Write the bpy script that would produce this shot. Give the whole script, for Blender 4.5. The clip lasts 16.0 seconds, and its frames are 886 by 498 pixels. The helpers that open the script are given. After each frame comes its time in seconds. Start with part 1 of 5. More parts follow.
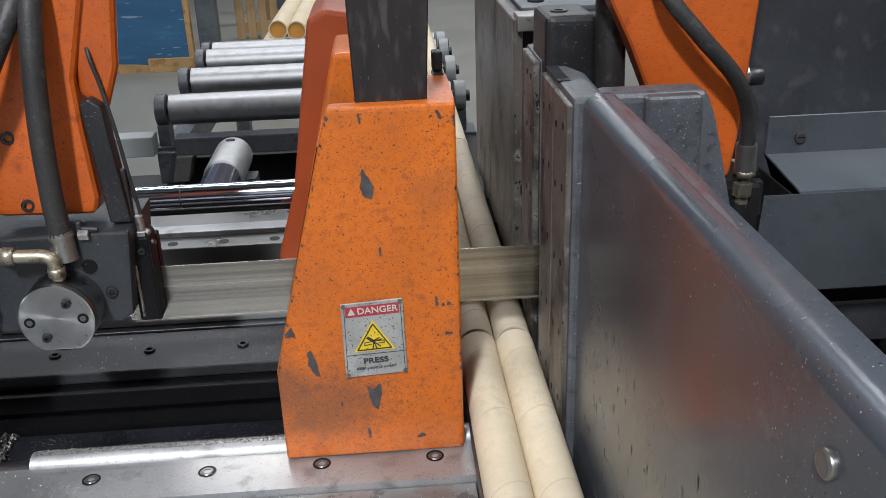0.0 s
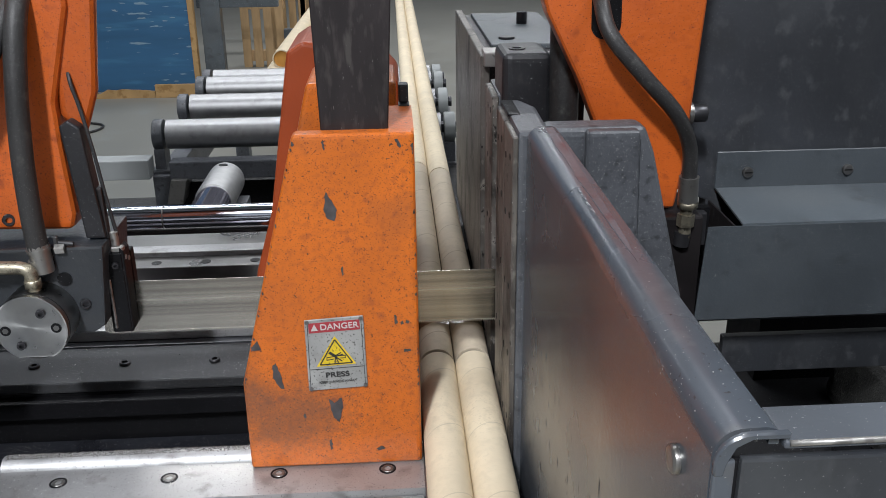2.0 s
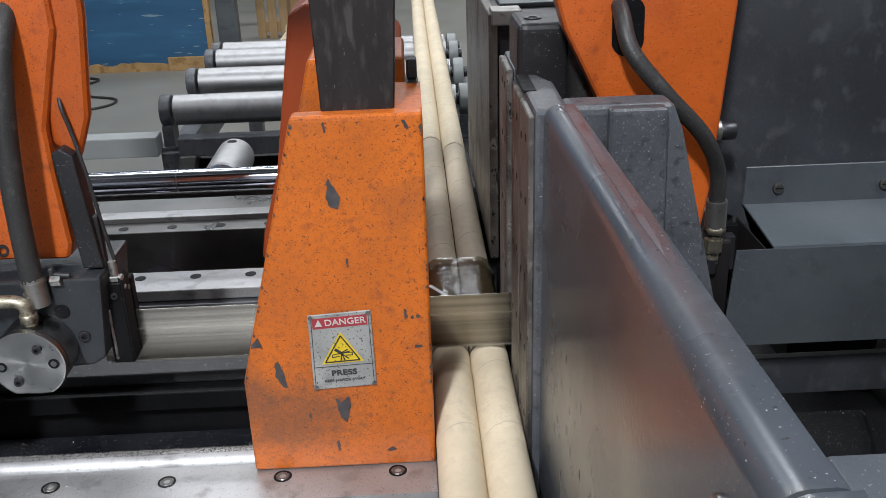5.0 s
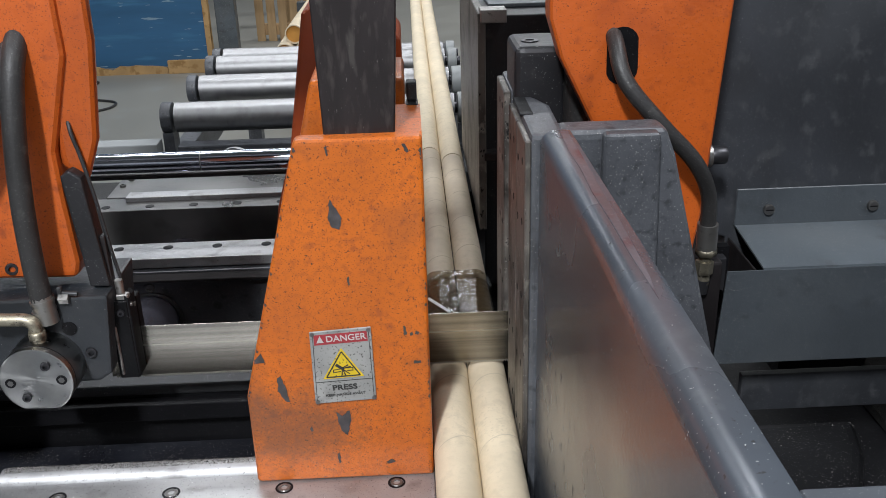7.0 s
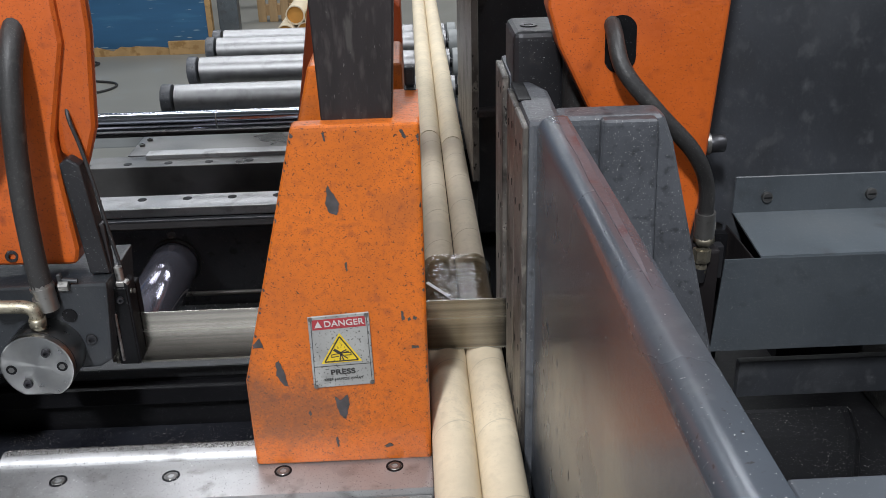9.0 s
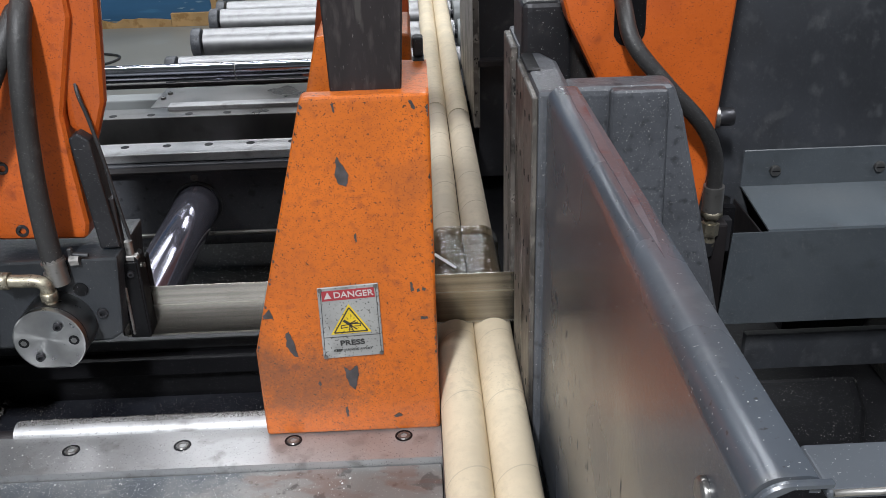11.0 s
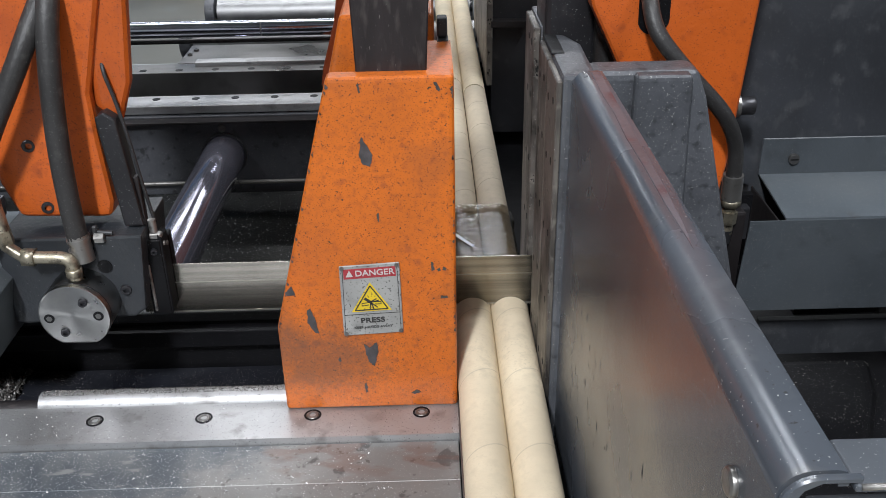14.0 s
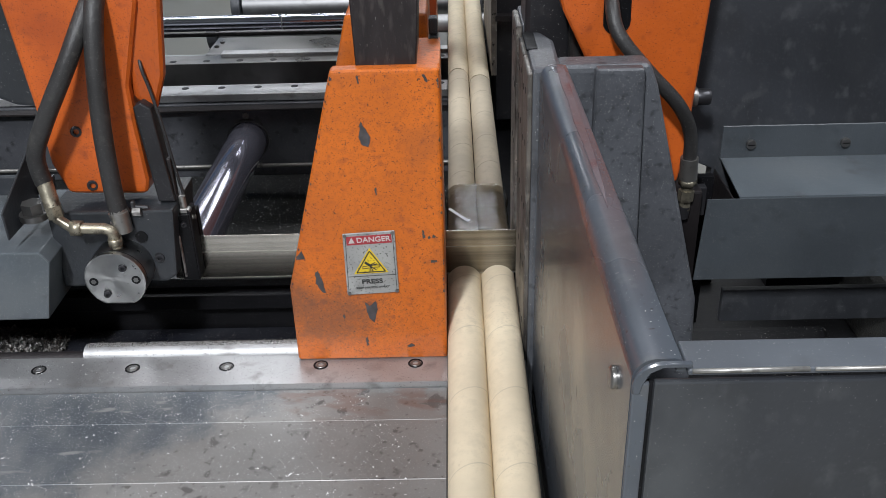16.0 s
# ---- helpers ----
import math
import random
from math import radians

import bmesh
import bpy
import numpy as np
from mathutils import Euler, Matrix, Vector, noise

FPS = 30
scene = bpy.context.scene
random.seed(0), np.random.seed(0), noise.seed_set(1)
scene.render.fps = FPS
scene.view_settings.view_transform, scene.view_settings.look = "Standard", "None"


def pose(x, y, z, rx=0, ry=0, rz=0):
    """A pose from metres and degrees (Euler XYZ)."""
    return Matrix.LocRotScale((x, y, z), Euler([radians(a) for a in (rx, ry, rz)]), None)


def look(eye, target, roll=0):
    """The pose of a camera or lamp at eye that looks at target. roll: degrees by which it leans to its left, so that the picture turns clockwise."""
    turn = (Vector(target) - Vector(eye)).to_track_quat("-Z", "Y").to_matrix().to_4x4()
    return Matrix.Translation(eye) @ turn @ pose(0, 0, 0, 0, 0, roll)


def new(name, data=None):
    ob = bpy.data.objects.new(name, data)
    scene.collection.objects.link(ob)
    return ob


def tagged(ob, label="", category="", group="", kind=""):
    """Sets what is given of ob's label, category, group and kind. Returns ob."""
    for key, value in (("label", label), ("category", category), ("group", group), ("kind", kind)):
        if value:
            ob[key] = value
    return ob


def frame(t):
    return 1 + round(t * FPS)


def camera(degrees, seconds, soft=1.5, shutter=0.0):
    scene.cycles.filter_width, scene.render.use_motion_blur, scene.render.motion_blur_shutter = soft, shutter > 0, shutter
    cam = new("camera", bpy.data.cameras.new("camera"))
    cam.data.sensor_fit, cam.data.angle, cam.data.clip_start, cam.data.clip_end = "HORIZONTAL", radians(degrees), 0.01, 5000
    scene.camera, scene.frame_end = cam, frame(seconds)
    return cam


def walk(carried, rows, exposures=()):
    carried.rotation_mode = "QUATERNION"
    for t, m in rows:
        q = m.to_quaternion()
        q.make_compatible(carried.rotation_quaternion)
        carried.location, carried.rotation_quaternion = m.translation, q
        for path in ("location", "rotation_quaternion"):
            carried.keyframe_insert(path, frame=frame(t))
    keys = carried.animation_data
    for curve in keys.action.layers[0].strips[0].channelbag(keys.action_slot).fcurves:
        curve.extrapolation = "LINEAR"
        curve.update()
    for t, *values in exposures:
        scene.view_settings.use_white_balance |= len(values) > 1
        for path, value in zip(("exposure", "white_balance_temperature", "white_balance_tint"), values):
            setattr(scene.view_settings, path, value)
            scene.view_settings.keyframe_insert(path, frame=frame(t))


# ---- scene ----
cam = camera(51.7, 16.0, soft=0.65)
PATH = [
    (0, (-0.092, -0.914, 0.671), (0.013, 0.916, -0.129), -2.0),
    (0.5, (-0.117, -0.99, 0.692), (0.057, 0.842, -0.092), -0.3),
    (1, (-0.074, -0.957, 0.687), (0.095, 0.888, -0.067), -0.1),
    (1.5, (-0.033, -0.961, 0.676), (0.1, 0.89, -0.071), -0.5),
    (2, (-0.034, -0.975, 0.683), (0.061, 0.882, -0.055), -0.8),
    (2.5, (-0.033, -0.98, 0.675), (0.05, 0.878, -0.059), -0.8),
    (3, (-0.024, -0.964, 0.655), (0.043, 0.894, -0.082), -1.1),
    (5.5, (-0.02, -0.889, 0.681), (0.03, 0.941, -0.124), -1.9),
    (6, (-0.021, -0.897, 0.689), (0.032, 0.935, -0.112), -1.8),
    (6.5, (-0.02, -0.905, 0.697), (0.034, 0.928, -0.101), -1.8),
    (7, (-0.021, -0.91, 0.703), (0.034, 0.923, -0.095), -1.6),
    (7.5, (-0.021, -0.908, 0.704), (0.033, 0.921, -0.101), -1.7),
    (8, (-0.019, -0.906, 0.703), (0.034, 0.921, -0.109), -1.5),
    (8.5, (-0.02, -0.908, 0.706), (0.032, 0.915, -0.115), -1.6),
    (9, (-0.016, -0.91, 0.708), (0.033, 0.906, -0.127), -1.6),
    (11.5, (-0.025, -0.913, 0.707), (0.012, 0.871, -0.195), -1.8),
    (12, (-0.027, -0.912, 0.705), (0.005, 0.866, -0.211), -1.6),
    (12.5, (-0.026, -0.915, 0.717), (0.008, 0.86, -0.205), -1.4),
    (13, (-0.036, -0.922, 0.721), (0.001, 0.853, -0.201), -1.1),
    (13.5, (-0.036, -0.921, 0.722), (-0.011, 0.849, -0.208), -1.1),
    (14, (-0.039, -0.917, 0.722), (-0.016, 0.846, -0.222), -1.1),
    (14.5, (-0.037, -0.921, 0.717), (-0.022, 0.842, -0.227), -1.1),
    (15, (-0.058, -0.933, 0.708), (-0.034, 0.828, -0.241), -1.0),
    (15.5, (-0.079, -1.017, 0.738), (-0.057, 0.736, -0.225), -1.1),
    (16, (0.007, -1.071, 0.775), (-0.027, 0.681, -0.189), -1.7),
]
# the clip's camera opens up slightly in its last third
walk(cam, [(t, look(e, g, r)) for t, e, g, r in PATH], exposures=[(0.0, 0.02), (9.0, 0.02), (11.5, 0.07), (15.0, 0.07), (16.0, -0.02)])

# ---- world and lamps ----
world = bpy.data.worlds.new("hall_air")
scene.world = world
world.use_nodes = True
world.node_tree.nodes["Background"].inputs[0].default_value = (0.75, 0.82, 0.9, 1)
world.node_tree.nodes["Background"].inputs[1].default_value = 0.25


def ceiling_lamp(x, y, z, sx, sy, watts, colour=(0.92, 0.95, 1.0)):
    data = bpy.data.lights.new("ceiling_lamp", "AREA")
    data.shape, data.size, data.size_y, data.energy, data.color = "RECTANGLE", sx, sy, watts, colour
    ob = new("ceiling_lamp", data)
    ob.matrix_world = pose(x, y, z)
    return ob


# x, y, size along x, size along y, watts
LAMPS = [(-2.8, -0.6, 0.35, 2.2, 40), (1.8, -0.8, 0.35, 2.2, 95), (-0.9, 2.4, 3.2, 0.35, 80), (-0.6, 5.0, 3.2, 0.35, 80), (-2.6, 7.4, 3.2, 0.35, 65), (1.6, 8.0, 3.2, 0.35, 120), (-1.0, -3.4, 0.3, 0.8, 372)]
for lx, ly, lsx, lsy, lw in LAMPS:
    ceiling_lamp(lx, ly, 3.55, lsx, lsy, lw)


# ---- materials ----
def mat(name, colour, rough=0.5, metal=0.0, spots=(), bump=0.0, bump_scale=200.0, vary=0.15, vary_scale=6.0, stretch=None,
        rough_vary=0.1, spec=0.5, coat=0.0):
    """A painted or bare surface. spots: (scale, threshold, softness, colour) layers of specks, chips or stains."""
    m = bpy.data.materials.new(name)
    m.use_nodes = True
    nt = m.node_tree
    b = nt.nodes["Principled BSDF"]
    b.inputs["Metallic"].default_value = metal
    b.inputs["Specular IOR Level"].default_value = spec
    b.inputs["Coat Weight"].default_value = coat
    tc = nt.nodes.new("ShaderNodeTexCoord")
    info = nt.nodes.new("ShaderNodeObjectInfo")
    off = nt.nodes.new("ShaderNodeVectorMath")
    off.operation = "ADD"
    nt.links.new(tc.outputs["Object"], off.inputs[0])
    nt.links.new(info.outputs["Random"], off.inputs[1])
    vec = off.outputs["Vector"]
    if stretch:
        mp = nt.nodes.new("ShaderNodeMapping")
        mp.inputs["Scale"].default_value = stretch
        nt.links.new(vec, mp.inputs["Vector"])
        vec = mp.outputs["Vector"]

    def noise_tex(scale, detail=4.0):
        n = nt.nodes.new("ShaderNodeTexNoise")
        n.inputs["Scale"].default_value, n.inputs["Detail"].default_value = scale, detail
        nt.links.new(vec, n.inputs["Vector"])
        return n

    def ramp(src, lo, hi):
        r = nt.nodes.new("ShaderNodeMapRange")
        r.inputs["From Min"].default_value, r.inputs["From Max"].default_value = lo, hi
        nt.links.new(src, r.inputs["Value"])
        return r

    def mix(fac, a, c):
        x = nt.nodes.new("ShaderNodeMix")
        x.data_type = "RGBA"
        nt.links.new(fac, x.inputs["Factor"])
        for sock, val in ((x.inputs[6], a), (x.inputs[7], c)):
            if isinstance(val, tuple):
                sock.default_value = (*val, 1)
            else:
                nt.links.new(val, sock)
        return x.outputs[2]

    big = noise_tex(vary_scale, 6.0)
    lo = tuple(c * (1 - vary) for c in colour)
    hi = tuple(min(1.0, c * (1 + vary)) for c in colour)
    col = mix(ramp(big.outputs["Fac"], 0.3, 0.7).outputs["Result"], lo, hi)
    rr = ramp(big.outputs["Fac"], 0.25, 0.75)
    rr.inputs["To Min"].default_value, rr.inputs["To Max"].default_value = max(0.02, rough - rough_vary), min(1.0, rough + rough_vary)
    for scale, thr, soft, c in spots:
        n = noise_tex(scale, 3.0)
        col = mix(ramp(n.outputs["Fac"], thr, thr + soft).outputs["Result"], col, c)
    nt.links.new(col, b.inputs["Base Color"])
    nt.links.new(rr.outputs["Result"], b.inputs["Roughness"])
    if bump:
        n = noise_tex(bump_scale, 5.0)
        bp = nt.nodes.new("ShaderNodeBump")
        bp.inputs["Strength"].default_value, bp.inputs["Distance"].default_value = bump, 0.002
        nt.links.new(n.outputs["Fac"], bp.inputs["Height"])
        nt.links.new(bp.outputs["Normal"], b.inputs["Normal"])
    return m


M_ORANGE = mat("orange_paint", (0.58, 0.134, 0.010), 0.36, spots=[(5, 0.46, 0.30, (0.44, 0.104, 0.016)), (46, 0.62, 0.10, (0.36, 0.085, 0.020)), (120, 0.50, 0.30, (0.37, 0.086, 0.016)), (8, 0.54, 0.25, (0.28, 0.082, 0.024)), (620, 0.60, 0.06, (0.24, 0.055, 0.013)),
               (400, 0.64, 0.04, (0.14, 0.040, 0.014)), (230, 0.69, 0.02, (0.075, 0.032, 0.018))], bump=0.30, bump_scale=150, vary=0.14, vary_scale=7)


def rub_grime(m, centre, reach, colour):
    """A ragged patch of ground-in dirt on a part, set in the part's own space."""
    nt = m.node_tree
    b = nt.nodes["Principled BSDF"]
    paint = b.inputs["Base Color"].links[0].from_socket
    tc = nt.nodes.new("ShaderNodeTexCoord")
    mp = nt.nodes.new("ShaderNodeMapping")
    mp.vector_type = "POINT"
    mp.inputs["Scale"].default_value = tuple(1 / r for r in reach)
    mp.inputs["Location"].default_value = tuple(-c / r for c, r in zip(centre, reach))
    nt.links.new(tc.outputs["Object"], mp.inputs[0])
    far = nt.nodes.new("ShaderNodeVectorMath")
    far.operation = "LENGTH"
    nt.links.new(mp.outputs[0], far.inputs[0])
    total = far.outputs["Value"]
    for scale, weight in ((16.0, 1.5), (70.0, 0.9), (330.0, 1.5)):
        n = nt.nodes.new("ShaderNodeTexNoise")
        n.inputs["Scale"].default_value, n.inputs["Detail"].default_value = scale, 3.0
        nt.links.new(tc.outputs["Object"], n.inputs["Vector"])
        k = nt.nodes.new("ShaderNodeMath")
        k.operation = "MULTIPLY_ADD"
        nt.links.new(n.outputs["Fac"], k.inputs[0])
        k.inputs[1].default_value = weight
        nt.links.new(total, k.inputs[2])
        total = k.outputs[0]
    r = nt.nodes.new("ShaderNodeMapRange")
    r.inputs["From Min"].default_value, r.inputs["From Max"].default_value = 3.1, 2.25
    r.inputs["To Max"].default_value = 0.62
    nt.links.new(total, r.inputs["Value"])
    x = nt.nodes.new("ShaderNodeMix")
    x.data_type = "RGBA"
    nt.links.new(r.outputs["Result"], x.inputs["Factor"])
    nt.links.new(paint, x.inputs[6])
    x.inputs[7].default_value = (*colour, 1)
    nt.links.new(x.outputs[2], b.inputs["Base Color"])


rub_grime(M_ORANGE, (-0.055, 0.0, -0.135), (0.090, 0.5, 0.062), (0.115, 0.062, 0.040))
M_ORANGE_ARM = mat("orange_arm_paint", (0.50, 0.098, 0.013), 0.40, spots=[(9, 0.48, 0.24, (0.36, 0.066, 0.013)), (60, 0.58, 0.2, (0.32, 0.062, 0.014)), (520, 0.62, 0.05, (0.20, 0.042, 0.014)), (420, 0.69, 0.03, (0.09, 0.03, 0.015))],
                   bump=0.35, bump_scale=130, vary=0.12, vary_scale=6)
M_FACE = mat("shuttle_face_paint", (0.066, 0.069, 0.078), 0.36, spots=[(9, 0.5, 0.2, (0.064, 0.067, 0.075)), (60, 0.58, 0.12, (0.032, 0.033, 0.037)), (520, 0.68, 0.03, (0.34, 0.34, 0.34))], bump=0.2, bump_scale=160, vary=0.3, rough_vary=0.12)
# darker copy of the orange; the shuttle jaw's shade is in the colour
M_SHADED_ORANGE = mat("shuttle_orange_paint", (0.36, 0.060, 0.012), 0.45, spots=[(600, 0.67, 0.04, (0.10, 0.03, 0.02))], bump=0.15, bump_scale=120)
M_CHIP = mat("bare_primer", (0.060, 0.054, 0.057), 0.6, bump=0.3, bump_scale=300, vary=0.35, vary_scale=80)
M_CAST = mat("dark_cast_paint", (0.082, 0.087, 0.098), 0.45, spots=[(11, 0.52, 0.2, (0.042, 0.044, 0.050)), (90, 0.56, 0.14, (0.040, 0.042, 0.047)), (560, 0.66, 0.04, (0.36, 0.36, 0.35))],
             bump=0.42, bump_scale=170, vary=0.3)
M_PANEL = mat("panel_paint", (0.032, 0.035, 0.041), 0.40, stretch=(1, 1, 0.7), spots=[(4, 0.50, 0.16, (0.060, 0.064, 0.069)), (2.2, 0.54, 0.10, (0.022, 0.024, 0.028)), (13, 0.52, 0.18, (0.026, 0.028, 0.032)), (55, 0.56, 0.16, (0.050, 0.053, 0.058)), (800, 0.685, 0.03, (0.20, 0.20, 0.20))], bump=0.16, bump_scale=180, vary=0.3, vary_scale=2.5, rough_vary=0.2)
M_FRONT = mat("front_sheet_paint", (0.074, 0.083, 0.096), 0.44, spots=[(700, 0.69, 0.03, (0.25, 0.25, 0.25)), (20, 0.56, 0.2, (0.058, 0.064, 0.072))], bump=0.1, bump_scale=220, vary=0.3)
M_BRUSH = mat("clogged_bristle", (0.012, 0.012, 0.011), 0.6, spots=[(60, 0.52, 0.2, (0.028, 0.028, 0.024)), (600, 0.65, 0.05, (0.25, 0.25, 0.23))], bump=0.9, bump_scale=260, vary=0.4)
# block paint, darkened further to stand for shade under the head
M_BLOCK = mat("guide_block_paint", (0.024, 0.027, 0.031), 0.45, spots=[(300, 0.68, 0.04, (0.20, 0.20, 0.19)), (20, 0.55, 0.2, (0.038, 0.040, 0.043))], bump=0.3, bump_scale=180, vary=0.25)
M_POST = mat("post_mill_scale", (0.024, 0.019, 0.020), 0.40, metal=0.35, stretch=(1, 1, 0.28), spots=[(70, 0.60, 0.10, (0.062, 0.055, 0.052)), (17, 0.60, 0.08, (0.040, 0.033, 0.033)), (45, 0.50, 0.20, (0.020, 0.016, 0.017)), (130, 0.54, 0.2, (0.055, 0.046, 0.045)), (420, 0.67, 0.05, (0.13, 0.12, 0.115))], bump=0.3, bump_scale=140, vary=0.4, vary_scale=14)
M_SHEET = mat("dark_sheet_paint", (0.078, 0.092, 0.104), 0.40, spots=[(5, 0.52, 0.25, (0.112, 0.122, 0.128)), (26, 0.58, 0.15, (0.062, 0.068, 0.074)), (750, 0.675, 0.035, (0.42, 0.42, 0.41))],
              bump=0.14, bump_scale=260, vary=0.3)
# M_SHEET in a darker tone, for the cover's flange, front and lip
M_COVER = mat("cover_paint", (0.056, 0.065, 0.074), 0.42, spots=[(5, 0.52, 0.25, (0.060, 0.067, 0.073)), (26, 0.58, 0.15, (0.038, 0.043, 0.048)), (750, 0.675, 0.035, (0.30, 0.30, 0.30))], bump=0.14, bump_scale=260, vary=0.25)
M_GUARD = mat("guard_paint", (0.078, 0.089, 0.106), 0.27, metal=0.18, spots=[(7, 0.50, 0.25, (0.066, 0.069, 0.077)), (38, 0.60, 0.12, (0.092, 0.098, 0.108)), (480, 0.69, 0.03, (0.36, 0.36, 0.35)), (260, 0.67, 0.06, (0.050, 0.050, 0.052))],
              bump=0.06, bump_scale=140, vary=0.2, rough_vary=0.08, spec=0.75)
# near-black for oily parts; also paints the shade in holes, slots and gaps
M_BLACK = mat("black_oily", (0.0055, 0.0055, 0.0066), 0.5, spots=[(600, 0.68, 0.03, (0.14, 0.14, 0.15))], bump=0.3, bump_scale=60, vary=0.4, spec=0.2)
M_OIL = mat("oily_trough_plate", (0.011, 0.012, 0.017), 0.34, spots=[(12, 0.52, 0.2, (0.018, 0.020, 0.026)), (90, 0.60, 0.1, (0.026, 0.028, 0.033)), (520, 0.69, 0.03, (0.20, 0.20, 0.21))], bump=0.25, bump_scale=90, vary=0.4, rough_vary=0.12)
M_BLACK_STEEL = mat("mill_scale_steel", (0.022, 0.019, 0.020), 0.45, metal=0.3, spots=[(30, 0.62, 0.15, (0.06, 0.045, 0.045))], bump=0.25, bump_scale=90, vary=0.4)
M_STEEL = mat("ground_steel", (0.43, 0.43, 0.435), 0.46, metal=0.7, spots=[(30, 0.55, 0.16, (0.29, 0.285, 0.28)), (420, 0.63, 0.05, (0.14, 0.135, 0.135)), (420, 0.70, 0.03, (0.85, 0.85, 0.84))], bump=0.12, bump_scale=300, vary=0.3, rough_vary=0.16)
M_LINER = mat("stained_liner_steel", (0.190, 0.174, 0.158), 0.44, metal=0.5, spots=[(14, 0.46, 0.16, (0.045, 0.040, 0.037)), (60, 0.56, 0.12, (0.27, 0.25, 0.225)), (120, 0.64, 0.05, (0.012, 0.012, 0.012)), (600, 0.69, 0.03, (0.6, 0.6, 0.58))],
              bump=0.15, bump_scale=150, vary=0.35, rough_vary=0.10, stretch=(1, 1, 0.6))
M_JAW_BLACK = mat("blackened_jaw_steel", (0.024, 0.024, 0.027), 0.42, metal=0.3, spots=[(30, 0.60, 0.15, (0.06, 0.055, 0.055)), (500, 0.68, 0.03, (0.3, 0.3, 0.3))], bump=0.25, bump_scale=120, vary=0.4)
M_RAIL_DULL = mat("dull_rail_steel", (0.048, 0.049, 0.052), 0.5, metal=0.5, spots=[(60, 0.6, 0.1, (0.05, 0.05, 0.05)), (900, 0.68, 0.03, (0.5, 0.5, 0.48))], bump=0.1, bump_scale=200, vary=0.3)
M_STEEL_WEAR = mat("worn_jaw_steel", (0.175, 0.172, 0.168), 0.38, metal=0.7, spots=[(14, 0.55, 0.25, (0.13, 0.125, 0.12))],
                   bump=0.12, bump_scale=150, vary=0.35, rough_vary=0.15)
def plate_material():
    """Worn bed plates: bluish grime away from the tubes, wiped grey steel beside them, with a ragged border and rusty smears."""
    m = mat("bed_plate_steel", (0.215, 0.212, 0.205), 0.46, metal=0.25, spots=[(7, 0.52, 0.2, (0.18, 0.176, 0.17)), (30, 0.62, 0.05, (0.105, 0.10, 0.098)), (110, 0.63, 0.05, (0.12, 0.115, 0.11)), (700, 0.67, 0.04, (0.6, 0.6, 0.58))],
            bump=0.12, bump_scale=200, vary=0.2, vary_scale=5)
    nt = m.node_tree
    b = nt.nodes["Principled BSDF"]
    clean = b.inputs["Base Color"].links[0].from_socket
    geo = nt.nodes.new("ShaderNodeNewGeometry")
    sep = nt.nodes.new("ShaderNodeSeparateXYZ")
    nt.links.new(geo.outputs["Position"], sep.inputs[0])

    def tex(scale, detail, stretch=None):
        n = nt.nodes.new("ShaderNodeTexNoise")
        n.inputs["Scale"].default_value, n.inputs["Detail"].default_value = scale, detail
        src = geo.outputs["Position"]
        if stretch:
            mp = nt.nodes.new("ShaderNodeMapping")
            mp.inputs["Scale"].default_value = stretch
            nt.links.new(src, mp.inputs[0])
            src = mp.outputs[0]
        nt.links.new(src, n.inputs["Vector"])
        return n.outputs["Fac"]

    def op(kind, a, c):
        n = nt.nodes.new("ShaderNodeMath")
        n.operation = kind
        for i, v in enumerate((a, c)):
            if isinstance(v, (int, float)):
                n.inputs[i].default_value = v
            else:
                nt.links.new(v, n.inputs[i])
        return n.outputs[0]

    def span(v, lo, hi):
        n = nt.nodes.new("ShaderNodeMapRange")
        n.inputs["From Min"].default_value, n.inputs["From Max"].default_value = lo, hi
        nt.links.new(v, n.inputs["Value"])
        return n.outputs["Result"]

    def blend(fac, a, c):
        n = nt.nodes.new("ShaderNodeMix")
        n.data_type = "RGBA"
        nt.links.new(fac, n.inputs["Factor"])
        for sock, v in ((n.inputs[6], a), (n.inputs[7], c)):
            if isinstance(v, tuple):
                sock.default_value = (*v, 1)
            else:
                nt.links.new(v, sock)
        return n.outputs[2]

    # the border runs slantwise: further from the tubes towards the operator
    edge = op("ADD", op("SUBTRACT", -0.29, sep.outputs["X"]), op("MULTIPLY", op("ADD", sep.outputs["Y"], 0.10), 1.3))
    edge = op("ADD", edge, op("MULTIPLY", op("SUBTRACT", tex(9, 6), 0.5), 0.42))
    edge = op("ADD", edge, op("MULTIPLY", op("SUBTRACT", tex(70, 3), 0.5), 0.12))
    grime = blend(span(tex(26, 6, (1, 0.5, 1)), 0.36, 0.66), (0.078, 0.090, 0.104), (0.145, 0.152, 0.158))
    grime = blend(span(tex(640, 2), 0.64, 0.70), grime, (0.55, 0.56, 0.56))
    grime = blend(span(tex(60, 4, (0.3, 1, 1)), 0.62, 0.68), grime, (0.23, 0.235, 0.23))
    col = blend(span(edge, -0.03, 0.07), clean, grime)
    # rusty smear close to the rail
    near = op("MULTIPLY", span(sep.outputs["Y"], -0.125, -0.085), op("MULTIPLY", span(sep.outputs["X"], -0.30, -0.22), span(tex(30, 6, (0.6, 1.5, 1)), 0.50, 0.60)))
    col = blend(op("MULTIPLY", near, 0.45), col, (0.165, 0.080, 0.058))
    nt.links.new(col, b.inputs["Base Color"])
    return m


